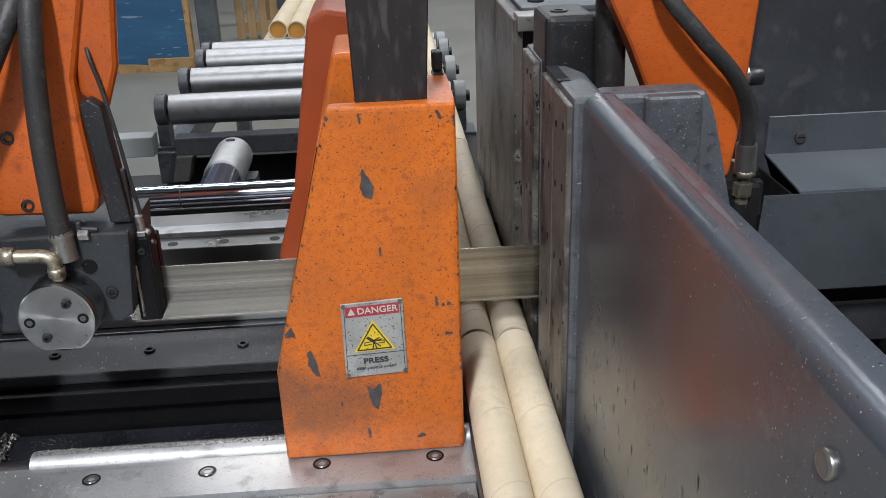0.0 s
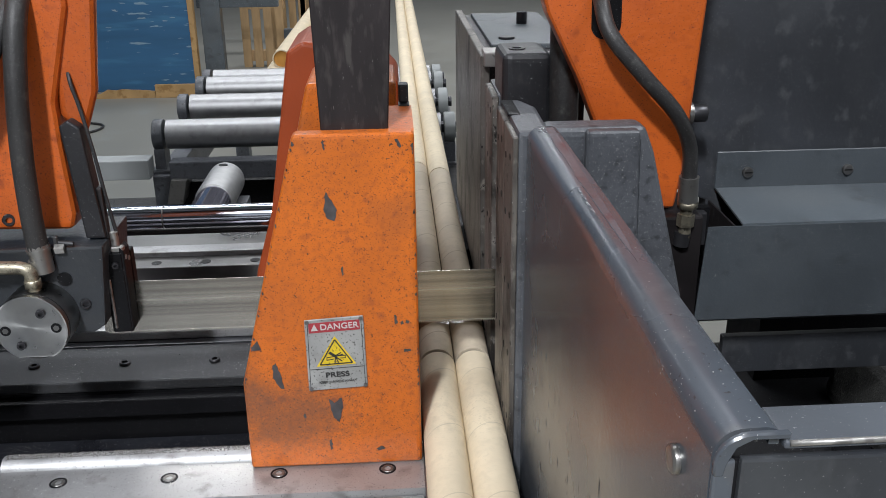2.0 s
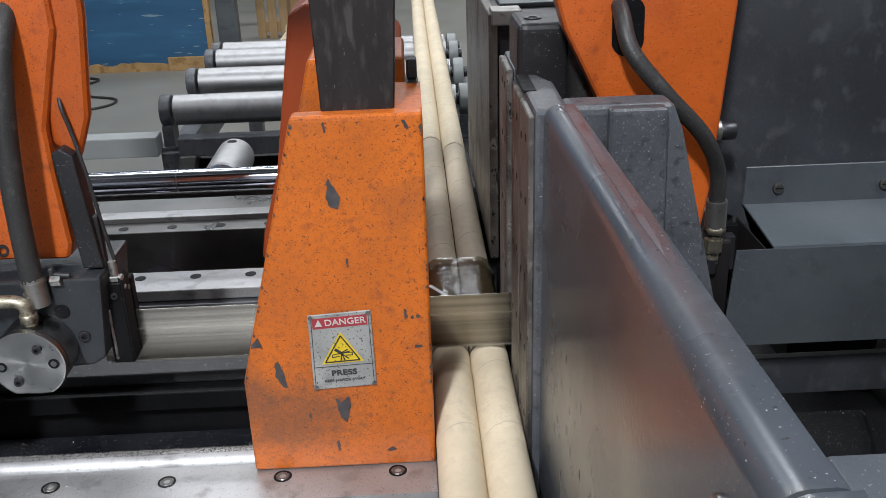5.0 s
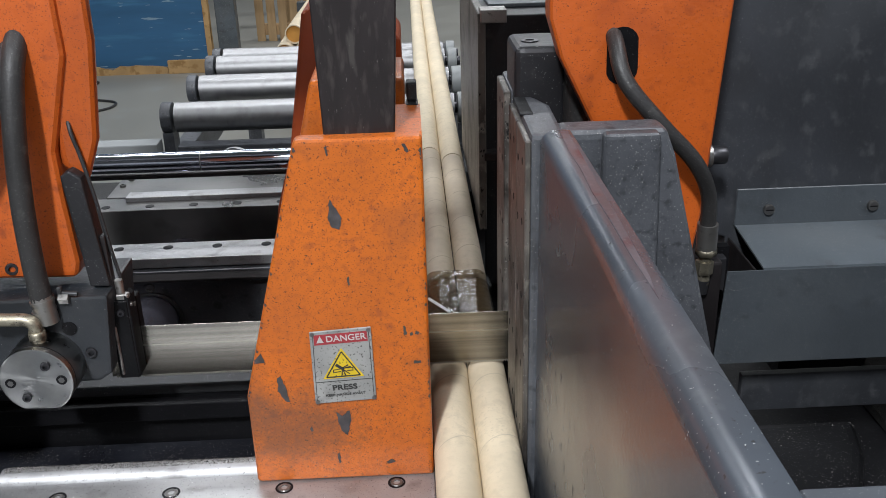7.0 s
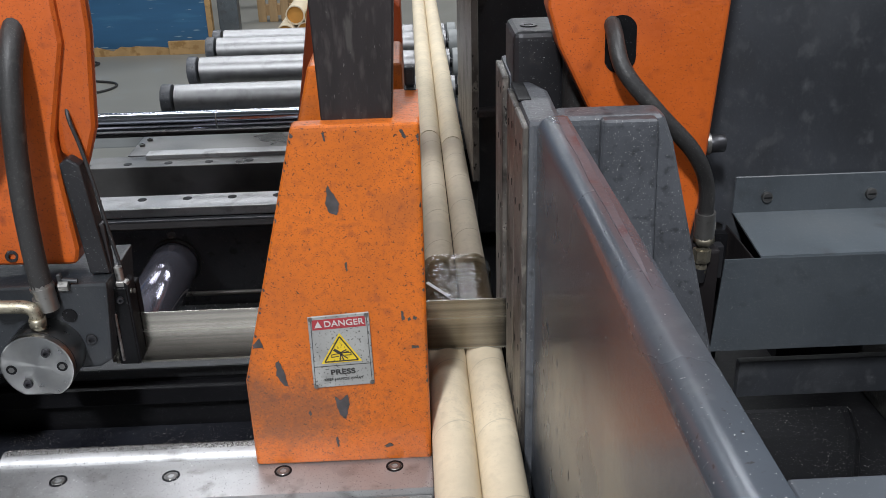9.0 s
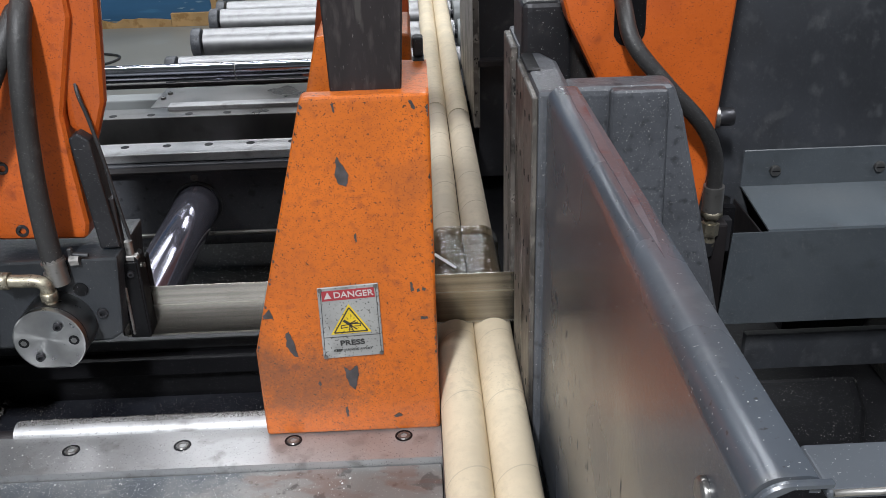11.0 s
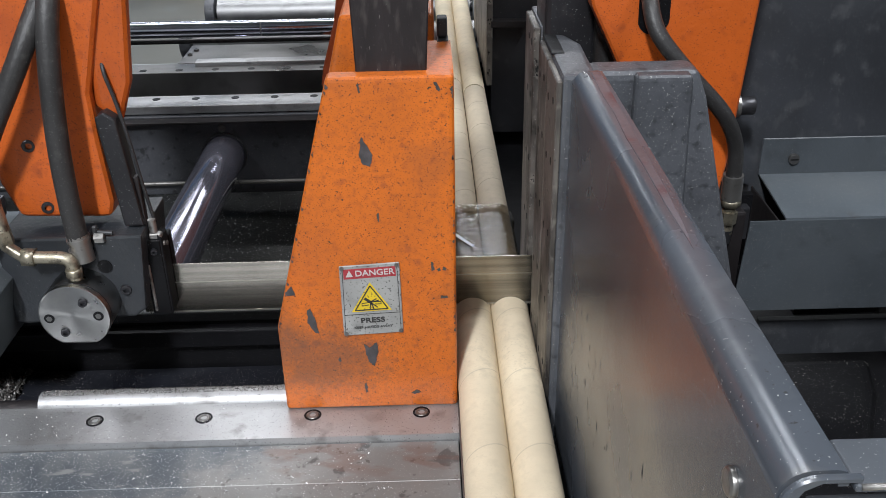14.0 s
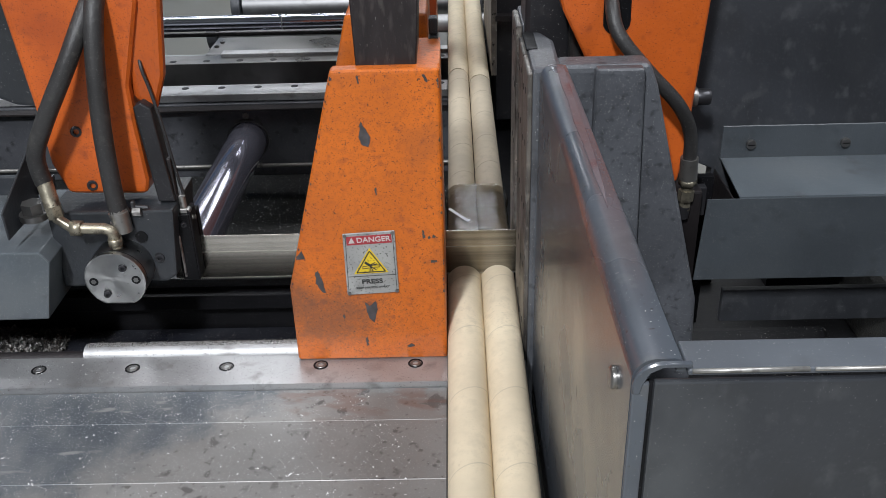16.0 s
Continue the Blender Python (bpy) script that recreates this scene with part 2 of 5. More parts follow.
M_TABLE = plate_material()
M_CHROME = mat("hard_chrome", (0.46, 0.47, 0.53), 0.13, metal=1.0, vary=0.03, rough_vary=0.03)
M_ROLLER = mat("roller_steel", (0.36, 0.36, 0.365), 0.48, metal=1.0, spots=[(25, 0.6, 0.15, (0.27, 0.27, 0.27))], vary=0.12, vary_scale=30, rough_vary=0.06)
M_ALU = mat("turned_aluminium", (0.50, 0.50, 0.50), 0.5, metal=0.8, vary=0.12, vary_scale=40)
M_ROD = mat("dark_chrome_rod", (0.25, 0.245, 0.30), 0.12, metal=0.75, vary=0.1, rough_vary=0.03)
M_RUBBER = mat("hose_rubber", (0.026, 0.025, 0.025), 0.50, spots=[(60, 0.58, 0.15, (0.055, 0.054, 0.050)), (750, 0.66, 0.04, (0.16, 0.16, 0.15))], bump=0.3, bump_scale=240, vary=0.3)
M_BRASS = mat("brass_fitting", (0.36, 0.325, 0.25), 0.42, metal=0.85, spots=[(60, 0.56, 0.14, (0.13, 0.115, 0.09)), (420, 0.64, 0.05, (0.06, 0.055, 0.05))], bump=0.25, bump_scale=200, vary=0.3, vary_scale=40)
M_ZINC = mat("zinc_fitting", (0.33, 0.32, 0.305), 0.40, metal=0.85, spots=[(70, 0.58, 0.14, (0.13, 0.125, 0.12))], bump=0.15, bump_scale=200, vary=0.3)
M_BOLT = mat("blued_bolt", (0.05, 0.05, 0.055), 0.35, metal=0.7, vary=0.2)
M_BOLT_ZINC = mat("steel_bolt", (0.20, 0.195, 0.19), 0.35, metal=0.9, vary=0.2)
M_LIGHT_GREY = mat("light_grey_paint", (0.26, 0.275, 0.275), 0.5, vary=0.1)
M_CONCRETE = mat("concrete_floor", (0.245, 0.240, 0.212), 0.45, spots=[(3, 0.6, 0.2, (0.26, 0.27, 0.26)), (40, 0.7, 0.05, (0.2, 0.2, 0.2))], bump=0.05, bump_scale=50, vary=0.12, vary_scale=1.5)
M_WALL = mat("hall_wall_paint", (0.52, 0.54, 0.56), 0.7, vary=0.06, vary_scale=1.0)
M_CEIL = mat("hall_ceiling_paint", (0.22, 0.23, 0.24), 0.8, vary=0.06, vary_scale=1.0)
M_BLUE = mat("blue_board_paint", (0.026, 0.108, 0.222), 0.5, spots=[(1.6, 0.60, 0.1, (0.04, 0.15, 0.28)), (3.0, 0.66, 0.02, (0.20, 0.30, 0.38)), (7, 0.69, 0.02, (0.26, 0.33, 0.38))], vary=0.15, vary_scale=1.2, stretch=(1.3, 1, 9))
M_WOOD = mat("pine_board", (0.46, 0.30, 0.15), 0.6, spots=[(6, 0.6, 0.2, (0.33, 0.20, 0.09))], bump=0.1, bump_scale=40, vary=0.2, stretch=(3, 3, 0.5))
M_OSB = mat("chipboard", (0.42, 0.26, 0.11), 0.7, spots=[(14, 0.55, 0.1, (0.30, 0.17, 0.06))], vary=0.2)
M_PLUG = mat("orange_core", (0.55, 0.26, 0.05), 0.7, vary=0.2)
M_CHIPS = mat("metal_chips", (0.20, 0.19, 0.18), 0.4, metal=0.6, spots=[(240, 0.55, 0.06, (0.03, 0.03, 0.03))], bump=0.9, bump_scale=260, vary=0.4)
M_DUST = mat("chip_dust", (0.60, 0.60, 0.60), 0.5, metal=0.2, vary=0.4, vary_scale=90)
M_SPECK = mat("clinging_dust", (0.30, 0.30, 0.29), 0.6, vary=0.5, vary_scale=60)
M_SCUFF = mat("dark_scuff", (0.035, 0.032, 0.032), 0.5, vary=0.3, vary_scale=60)
M_TIE = mat("white_strip", (0.7, 0.7, 0.68), 0.4, vary=0.05)
M_WHITE = mat("sticker_grey", (0.30, 0.30, 0.29), 0.45, spots=[(30, 0.52, 0.2, (0.19, 0.19, 0.18)), (330, 0.60, 0.05, (0.09, 0.087, 0.083))], vary=0.15, vary_scale=20)
M_RED = mat("sticker_red", (0.33, 0.035, 0.045), 0.45, spots=[(300, 0.63, 0.04, (0.12, 0.03, 0.03))], vary=0.1)
M_YELLOW = mat("sticker_yellow", (0.66, 0.47, 0.02), 0.45, spots=[(300, 0.62, 0.04, (0.22, 0.16, 0.03))], vary=0.1)
M_INK = mat("sticker_ink", (0.03, 0.03, 0.03), 0.5, vary=0.1)
M_LETTER = mat("sticker_letter", (0.50, 0.46, 0.45), 0.5, vary=0.1)
M_EDGE = mat("worn_edge_purple", (0.115, 0.105, 0.118), 0.36, metal=0.25, spots=[(26, 0.50, 0.12, (0.11, 0.060, 0.066)), (420, 0.67, 0.04, (0.35, 0.34, 0.34))], bump=0.2, bump_scale=140, vary=0.2)


def blade_material():
    m = mat("saw_band_steel", (0.36, 0.34, 0.30), 0.26, metal=0.95, vary=0.50, vary_scale=1.3, stretch=(0.12, 60, 60), rough_vary=0.06)
    return m


M_BLADE = blade_material()


def turned_face():
    """Lathe-turned aluminium: the highlight fans out from the middle."""
    m = mat("lathe_turned_aluminium", (0.36, 0.36, 0.355), 0.34, metal=1.0, vary=0.1, vary_scale=60)
    nt = m.node_tree
    b = nt.nodes["Principled BSDF"]
    b.inputs["Anisotropic"].default_value = 0.85
    tan = nt.nodes.new("ShaderNodeTangent")
    tan.direction_type, tan.axis = "RADIAL", "Y"
    nt.links.new(tan.outputs[0], b.inputs["Tangent"])
    return m


M_CAP = turned_face()
M_TEETH = mat("tooth_steel", (0.42, 0.40, 0.36), 0.35, metal=0.9, vary=0.1)


def tube_material(name, colour, seam=0.142, depth=0.26):
    """Spiral-wound cardboard: thin darker joints along a helix, soft stains."""
    m = mat(name, colour, 0.72, spots=[(5, 0.60, 0.25, tuple(c * 0.82 for c in colour)), (34, 0.72, 0.06, tuple(c * 0.7 for c in colour)), (70, 0.50, 0.25, tuple(c * 0.90 for c in colour)), (260, 0.56, 0.15, tuple(c * 0.93 for c in colour))], bump=0.14, bump_scale=300, vary=0.09, vary_scale=12)
    nt = m.node_tree
    b = nt.nodes["Principled BSDF"]
    src = b.inputs["Base Color"].links[0].from_socket
    tc = nt.nodes.new("ShaderNodeTexCoord")
    info = nt.nodes.new("ShaderNodeObjectInfo")
    sep = nt.nodes.new("ShaderNodeSeparateXYZ")
    nt.links.new(tc.outputs["Object"], sep.inputs[0])

    def op(kind, a, c=None):
        n = nt.nodes.new("ShaderNodeMath")
        n.operation = kind
        for i, v in enumerate((a, c)):
            if v is None:
                continue
            if isinstance(v, (int, float)):
                n.inputs[i].default_value = v
            else:
                nt.links.new(v, n.inputs[i])
        return n.outputs[0]

    ang = op("ARCTAN2", sep.outputs["Z"], sep.outputs["X"])
    turns = op("FRACT", op("ADD", op("DIVIDE", sep.outputs["Y"], seam), op("ADD", op("MULTIPLY", ang, 0.45 / (2 * math.pi)), info.outputs["Random"])))
    line = op("LESS_THAN", turns, 0.014)
    x = nt.nodes.new("ShaderNodeMix")
    x.data_type = "RGBA"
    nt.links.new(op("MULTIPLY", line, depth), x.inputs["Factor"])
    nt.links.new(src, x.inputs[6])
    x.inputs[7].default_value = (*(c * 0.35 for c in colour), 1)
    nt.links.new(x.outputs[2], b.inputs["Base Color"])
    return m


M_CORE = mat("grey_core_board", (0.45, 0.39, 0.30), 0.8, vary=0.12, bump=0.1, bump_scale=300)
M_TUBE = tube_material("kraft_tube", (0.73, 0.625, 0.455))
# rear copy is greyer and darker, partly for the jaws' shade on it
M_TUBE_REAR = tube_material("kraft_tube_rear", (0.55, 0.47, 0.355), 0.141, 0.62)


def wrap_material():
    """Thin brownish see-through film with a rumpled gloss."""
    m = bpy.data.materials.new("stretch_wrap")
    m.use_nodes = True
    nt = m.node_tree
    nt.nodes.remove(nt.nodes["Principled BSDF"])
    clear = nt.nodes.new("ShaderNodeBsdfTransparent")
    clear.inputs["Color"].default_value = (0.44, 0.395, 0.33, 1)
    gloss = nt.nodes.new("ShaderNodeBsdfGlossy")
    gloss.inputs["Roughness"].default_value = 0.09
    both = nt.nodes.new("ShaderNodeMixShader")
    both.inputs[0].default_value = 0.13
    nt.links.new(clear.outputs[0], both.inputs[1])
    nt.links.new(gloss.outputs[0], both.inputs[2])
    nt.links.new(both.outputs[0], nt.nodes["Material Output"].inputs["Surface"])
    tc = nt.nodes.new("ShaderNodeTexCoord")
    mp = nt.nodes.new("ShaderNodeMapping")
    mp.inputs["Scale"].default_value = (0.55, 2.4, 0.55)
    n = nt.nodes.new("ShaderNodeTexNoise")
    n.inputs["Scale"].default_value, n.inputs["Detail"].default_value = 75, 2
    bp = nt.nodes.new("ShaderNodeBump")
    bp.inputs["Strength"].default_value, bp.inputs["Distance"].default_value = 1.0, 0.0016
    nt.links.new(tc.outputs["Object"], mp.inputs[0])
    nt.links.new(mp.outputs[0], n.inputs["Vector"])
    nt.links.new(n.outputs["Fac"], bp.inputs["Height"])
    nt.links.new(bp.outputs["Normal"], gloss.inputs["Normal"])
    return m


M_WRAP = wrap_material()


# ---- mesh helpers ----
def bm_new():
    return bmesh.new()


def box(bm, x0, x1, y0, y1, z0, z1):
    vs = [bm.verts.new((x, y, z)) for z in (z0, z1) for y in (y0, y1) for x in (x0, x1)]
    for f in ((0, 2, 3, 1), (4, 5, 7, 6), (0, 1, 5, 4), (2, 6, 7, 3), (0, 4, 6, 2), (1, 3, 7, 5)):
        bm.faces.new([vs[i] for i in f])
    return bm


def prism(bm, pts, axis, a, b):
    """Extrude a polygon of (u, v) along an axis: 'y' takes (x, z), 'x' takes (y, z), 'z' takes (x, y)."""
    def at(u, v, w):
        return {"y": (u, w, v), "x": (w, u, v), "z": (u, v, w)}[axis]
    lo = [bm.verts.new(at(u, v, a)) for u, v in pts]
    hi = [bm.verts.new(at(u, v, b)) for u, v in pts]
    bm.faces.new(lo)
    bm.faces.new(hi[::-1])
    for i in range(len(pts)):
        j = (i + 1) % len(pts)
        bm.faces.new((lo[j], lo[i], hi[i], hi[j]))
    return bm


def rod(bm, p0, p1, r, seg=24, r2=None, inner=0.0):
    p0, p1 = Vector(p0), Vector(p1)
    d = (p1 - p0).normalized()
    u = d.orthogonal().normalized()
    v = d.cross(u)
    r2 = r if r2 is None else r2
    rings = []
    for p, q in ((p0, r), (p1, r2)):
        rings.append([bm.verts.new(p + (u * math.cos(t) + v * math.sin(t)) * q) for t in (2 * math.pi * k / seg for k in range(seg))])
    inn = []
    if inner:
        for p in (p0, p1):
            inn.append([bm.verts.new(p + (u * math.cos(t) + v * math.sin(t)) * inner) for t in (2 * math.pi * k / seg for k in range(seg))])
    for i in range(seg):
        j = (i + 1) % seg
        f = bm.faces.new((rings[0][i], rings[0][j], rings[1][j], rings[1][i]))
        f.smooth = True
        if inner:
            f = bm.faces.new((inn[0][j], inn[0][i], inn[1][i], inn[1][j]))
            f.smooth = True
            bm.faces.new((rings[0][j], rings[0][i], inn[0][i], inn[0][j]))
            bm.faces.new((rings[1][i], rings[1][j], inn[1][j], inn[1][i]))
    if not inner:
        bm.faces.new(rings[0][::-1])
        bm.faces.new(rings[1])
    return bm


def sweep(bm, pts, r, seg=14, steps=8):
    """A hose: a round section led along a smooth line through pts."""
    p = [Vector(q) for q in pts]
    line = []
    for i in range(len(p) - 1):
        a, b, c, d = p[max(i - 1, 0)], p[i], p[i + 1], p[min(i + 2, len(p) - 1)]
        for k in range(steps):
            t = k / steps
            line.append(0.5 * ((2 * b) + (c - a) * t + (2 * a - 5 * b + 4 * c - d) * t * t + (3 * b - a - 3 * c + d) * t ** 3))
    line.append(p[-1])
    rings, u = [], None
    for i, q in enumerate(line):
        d = (line[min(i + 1, len(line) - 1)] - line[max(i - 1, 0)]).normalized()
        u = d.orthogonal().normalized() if u is None else (u - d * u.dot(d)).normalized()
        v = d.cross(u)
        rings.append([bm.verts.new(q + (u * math.cos(t) + v * math.sin(t)) * r) for t in (2 * math.pi * k / seg for k in range(seg))])
    for a, b in zip(rings, rings[1:]):
        for i in range(seg):
            f = bm.faces.new((a[i], a[(i + 1) % seg], b[(i + 1) % seg], b[i]))
            f.smooth = True
    bm.faces.new(rings[0][::-1])
    bm.faces.new(rings[-1])
    return bm


def soften(bm, width, seg=2, angle=30):
    bmesh.ops.recalc_face_normals(bm, faces=bm.faces)
    edges = [e for e in bm.edges if len(e.link_faces) == 2 and math.degrees(e.calc_face_angle(0)) > angle]
    bmesh.ops.bevel(bm, geom=edges, offset=width, segments=seg, profile=0.6, affect="EDGES", clamp_overlap=True)
    return bm


WHERE = {}


def thing(name, at, label, category, group="", kind=""):
    ob = new(name)
    ob.empty_display_size = 0.05
    ob.location = at
    WHERE[ob] = Vector(at)
    return tagged(ob, label, category, group, kind)


def mesh_object(name, bm, material, origin=None):
    bmesh.ops.recalc_face_normals(bm, faces=bm.faces)
    if origin is None:
        co = [v.co for v in bm.verts]
        origin = Vector([(min(c[i] for c in co) + max(c[i] for c in co)) / 2 for i in range(3)])
    for e in bm.edges:
        if len(e.link_faces) != 2 or e.calc_face_angle(0) > 0.7:
            e.smooth = False
    bmesh.ops.translate(bm, verts=bm.verts, vec=-Vector(origin))
    me = bpy.data.meshes.new(name)
    bm.to_mesh(me)
    bm.free()
    me.materials.append(material)
    ob = new(name, me)
    ob.location = origin
    WHERE[ob] = Vector(origin)
    return ob


def part(name, bm, material, parent, label=""):
    """One mesh object under a thing or part; the bmesh is in the thing's frame as it stands when built."""
    ob = mesh_object(name, bm, material)
    ob.parent = parent
    ob.location = WHERE[ob] - WHERE[parent]
    return tagged(ob, label)


def solid(name, bm, material, label, category, group="", kind=""):
    """A thing of one mesh."""
    return tagged(mesh_object(name, bm, material), label, category, group, kind)


def again(ob, parent, at, turn=(0, 0, 0)):
    """Another piece on the same mesh."""
    o = new(ob.name.split(".")[0], ob.data)
    o.parent = parent
    o.location = Vector(at) - WHERE[parent]
    o.rotation_euler = turn
    WHERE[o] = Vector(at)
    return o


SOCKETS = {}


def socket_screw(parent, at, facing, r=0.008, material=None, name="screw"):
    """A cap screw with a hexagon socket; facing 'up', 'front' or 'left'."""
    material = material or M_BOLT
    key = (round(r, 4), material.name)
    if key not in SOCKETS:
        bm = bm_new()
        seg = 18
        def ring(q, z, n=seg, off=0):
            return [bm.verts.new((q * math.cos(2 * math.pi * k / n + off), q * math.sin(2 * math.pi * k / n + off), z)) for k in range(n)]
        a, b, c = ring(r, -0.004), ring(r, 0.003), ring(r * 0.88, 0.0042)
        d = ring(r * 0.52, 0.0042)
        e = [bm.verts.new((v.co.x, v.co.y, 0.0005)) for v in d]
        for p, q in ((a, b), (b, c), (c, d), (d, e)):
            for i in range(seg):
                bm.faces.new((p[i], p[(i + 1) % seg], q[(i + 1) % seg], q[i]))
        bm.faces.new(e)
        bmesh.ops.recalc_face_normals(bm, faces=bm.faces)
        me = bpy.data.meshes.new("screw")
        bm.to_mesh(me)
        bm.free()
        me.materials.append(material)
        SOCKETS[key] = me
    o = new(name, SOCKETS[key])
    o.parent = parent
    o.location = Vector(at) - WHERE[parent]
    o.rotation_euler = {"up": (0, 0, 0.4), "front": (math.pi / 2, 0, 0.3), "left": (0, -math.pi / 2, 0)}[facing]
    WHERE[o] = Vector(at)
    return o


def hexagon(bm, p0, p1, r):
    return rod(bm, p0, p1, r, seg=6)


def lettering(name, text, size, parent, at, material, turn=(math.pi / 2, 0, 0), width=1.0, bold=0.01):
    cu = bpy.data.curves.new(name, "FONT")
    cu.body, cu.size, cu.extrude, cu.align_x, cu.align_y = text, size, 0.0003, "CENTER", "CENTER"
    cu.offset = size * bold
    tmp = new("tmp", cu)
    bpy.context.view_layer.update()
    me = bpy.data.meshes.new_from_object(tmp.evaluated_get(bpy.context.evaluated_depsgraph_get()))
    bpy.data.objects.remove(tmp)
    me.materials.clear()
    me.materials.append(material)
    o = new(name, me)
    o.parent = parent
    o.location = Vector(at) - WHERE[parent]
    o.rotation_euler = turn
    o.scale = (width, 1, 1)
    WHERE[o] = Vector(at)
    return o


def specks(parent, axis, at, u, v, n, size, seed, fade=1.0, place=None):
    """Dust clinging to a face: flat flecks at height `at` on an axis, thinning out along u."""
    rnd = random.Random(seed)
    bm = bm_new()
    for _ in range(n):
        a = u[0] + (u[1] - u[0]) * rnd.random() ** fade
        b = v[0] + (v[1] - v[0]) * rnd.random()
        q = size * (0.25 + 0.95 * rnd.random() ** 3)
        h = at(a, b) if callable(at) else at
        turn = 6.28 * rnd.random()
        vs = []
        for k in range(4):
            du, dv = q * math.cos(turn + 1.571 * k) * (1.0 if k % 2 else 0.6), q * math.sin(turn + 1.571 * k)
            p = {"x": (h, a + du, b + dv), "y": (a + du, h, b + dv), "z": (a + du, b + dv, h)}[axis]
            vs.append(bm.verts.new(p))
        bm.faces.new(vs)
    if place is not None:
        bmesh.ops.transform(bm, matrix=place, verts=bm.verts)
    return tagged(part("dust_specks", bm, M_SPECK, parent, "pale dust and fine chips"), kind="stuff")


# ---- hall ----
FLOOR = -0.80
solid("floor", box(bm_new(), -9, 6, -7, 14, FLOOR - 0.1, FLOOR), M_CONCRETE, "pale grey concrete workshop floor with scuffs", "floor", kind="structure")
solid("ceiling", box(bm_new(), -9, 6, -7, 14, 3.9, 4.0), M_CEIL, "plain grey hall ceiling", "ceiling", kind="structure")
for nm, a in (("wall_north", (-9, 6, 13.8, 14, FLOOR, 3.9)), ("wall_south", (-9, 6, -7, -6.8, FLOOR, 3.9)),
              ("wall_west", (-9, -8.8, -6.8, 13.8, FLOOR, 3.9)), ("wall_east", (5.8, 6, -6.8, 13.8, FLOOR, 3.9))):
    solid(nm, box(bm_new(), *a), M_WALL, "plain pale grey painted hall wall", "wall", kind="structure")


# ---- machine bed: front table, rails, troughs ----
def machine_bed():
    bed = thing("machine_bed", (-0.6, 0.0, -0.3), "dark steel saw bed with bright bolted slide rails", "machine bed")
    # body under the table, kept clear of the troughs
    part("base", soften(box(bm_new(), -1.35, -0.012, -0.80, 0.055, FLOOR, -0.03), 0.004), M_SHEET, bed)
    for y0, y1, z in ((-0.1137, -0.0445, -0.0100), (-0.2275, -0.1143, -0.0092), (-0.342, -0.2281, -0.0086), (-0.456, -0.3426, -0.0080), (-0.78, -0.4566, -0.0076)):
        part("bed_plate", soften(box(bm_new(), -1.35, -0.013, y0, y1, -0.03, z), 0.0007, 1), M_TABLE, bed, "worn steel bed plate, dusty away from the tubes")
    r = part("front_rail", box(bm_new(), -1.35, -0.012, -0.0435, 0.028, -0.03, 0.0), M_STEEL, bed, "bright ground steel slide rail")
    for k in range(9):
        x = -0.058 - 0.1362 * k
        socket_screw(r, (x, -0.001, -0.0030), "up", 0.0080, M_BOLT_ZINC)
        part("counterbore", rod(bm_new(), (x, -0.001, -0.002), (x, -0.001, 0.0006), 0.0108, 20, inner=0.0083), M_BLACK, r)
    part("rail_lip", rod(bm_new(), (-0.548, 0.043, -0.006), (-0.012, 0.043, -0.006), 0.017), M_STEEL, bed, "rounded bright steel rail lip")
    part("rail_lip", rod(bm_new(), (-1.35, 0.040, -0.012), (-0.548, 0.040, -0.012), 0.013), M_BLACK_STEEL, bed)
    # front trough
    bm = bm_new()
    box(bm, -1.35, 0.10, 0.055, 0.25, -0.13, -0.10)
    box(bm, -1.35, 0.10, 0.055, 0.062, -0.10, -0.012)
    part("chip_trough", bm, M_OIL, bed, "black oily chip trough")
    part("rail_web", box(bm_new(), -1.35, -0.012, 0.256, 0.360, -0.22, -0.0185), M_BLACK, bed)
    r = part("rear_rail", soften(box(bm_new(), -1.35, -0.012, 0.252, 0.363, -0.018, 0.0), 0.003), M_RAIL_DULL, bed, "dull steel slide rail with cap screws")
    for k in range(8):
        socket_screw(r, (-0.051 - 0.138 * k, 0.304, 0.0), "up", 0.0085, M_BOLT)
    part("rail_foot", soften(box(bm_new(), -1.35, -0.012, 0.232, 0.252, -0.05, -0.022), 0.002), M_BLACK, bed)
    # long rear well in which the shuttle runs
    bm = bm_new()
    box(bm, -1.35, 0.50, 0.365, 2.10, -0.34, -0.31)
    part("rear_well", bm, M_BRUSH, bed, "black well littered with fine chips")
    part("end_wall", box(bm_new(), -1.38, -1.35, 0.06, 2.10, FLOOR, -0.012), M_SHEET, bed)
    # added box that blackens the empty, shaded void right of the tubes
    part("side_ledge", box(bm_new(), 0.115, 0.50, 0.47, 1.80, -0.31, -0.14), M_BLACK, bed)
    part("tube_bed", soften(box(bm_new(), -0.012, 0.10, -0.80, 0.36, -0.12, 0.0005), 0.002), M_STEEL_WEAR, bed)
    return bed


bed = machine_bed()

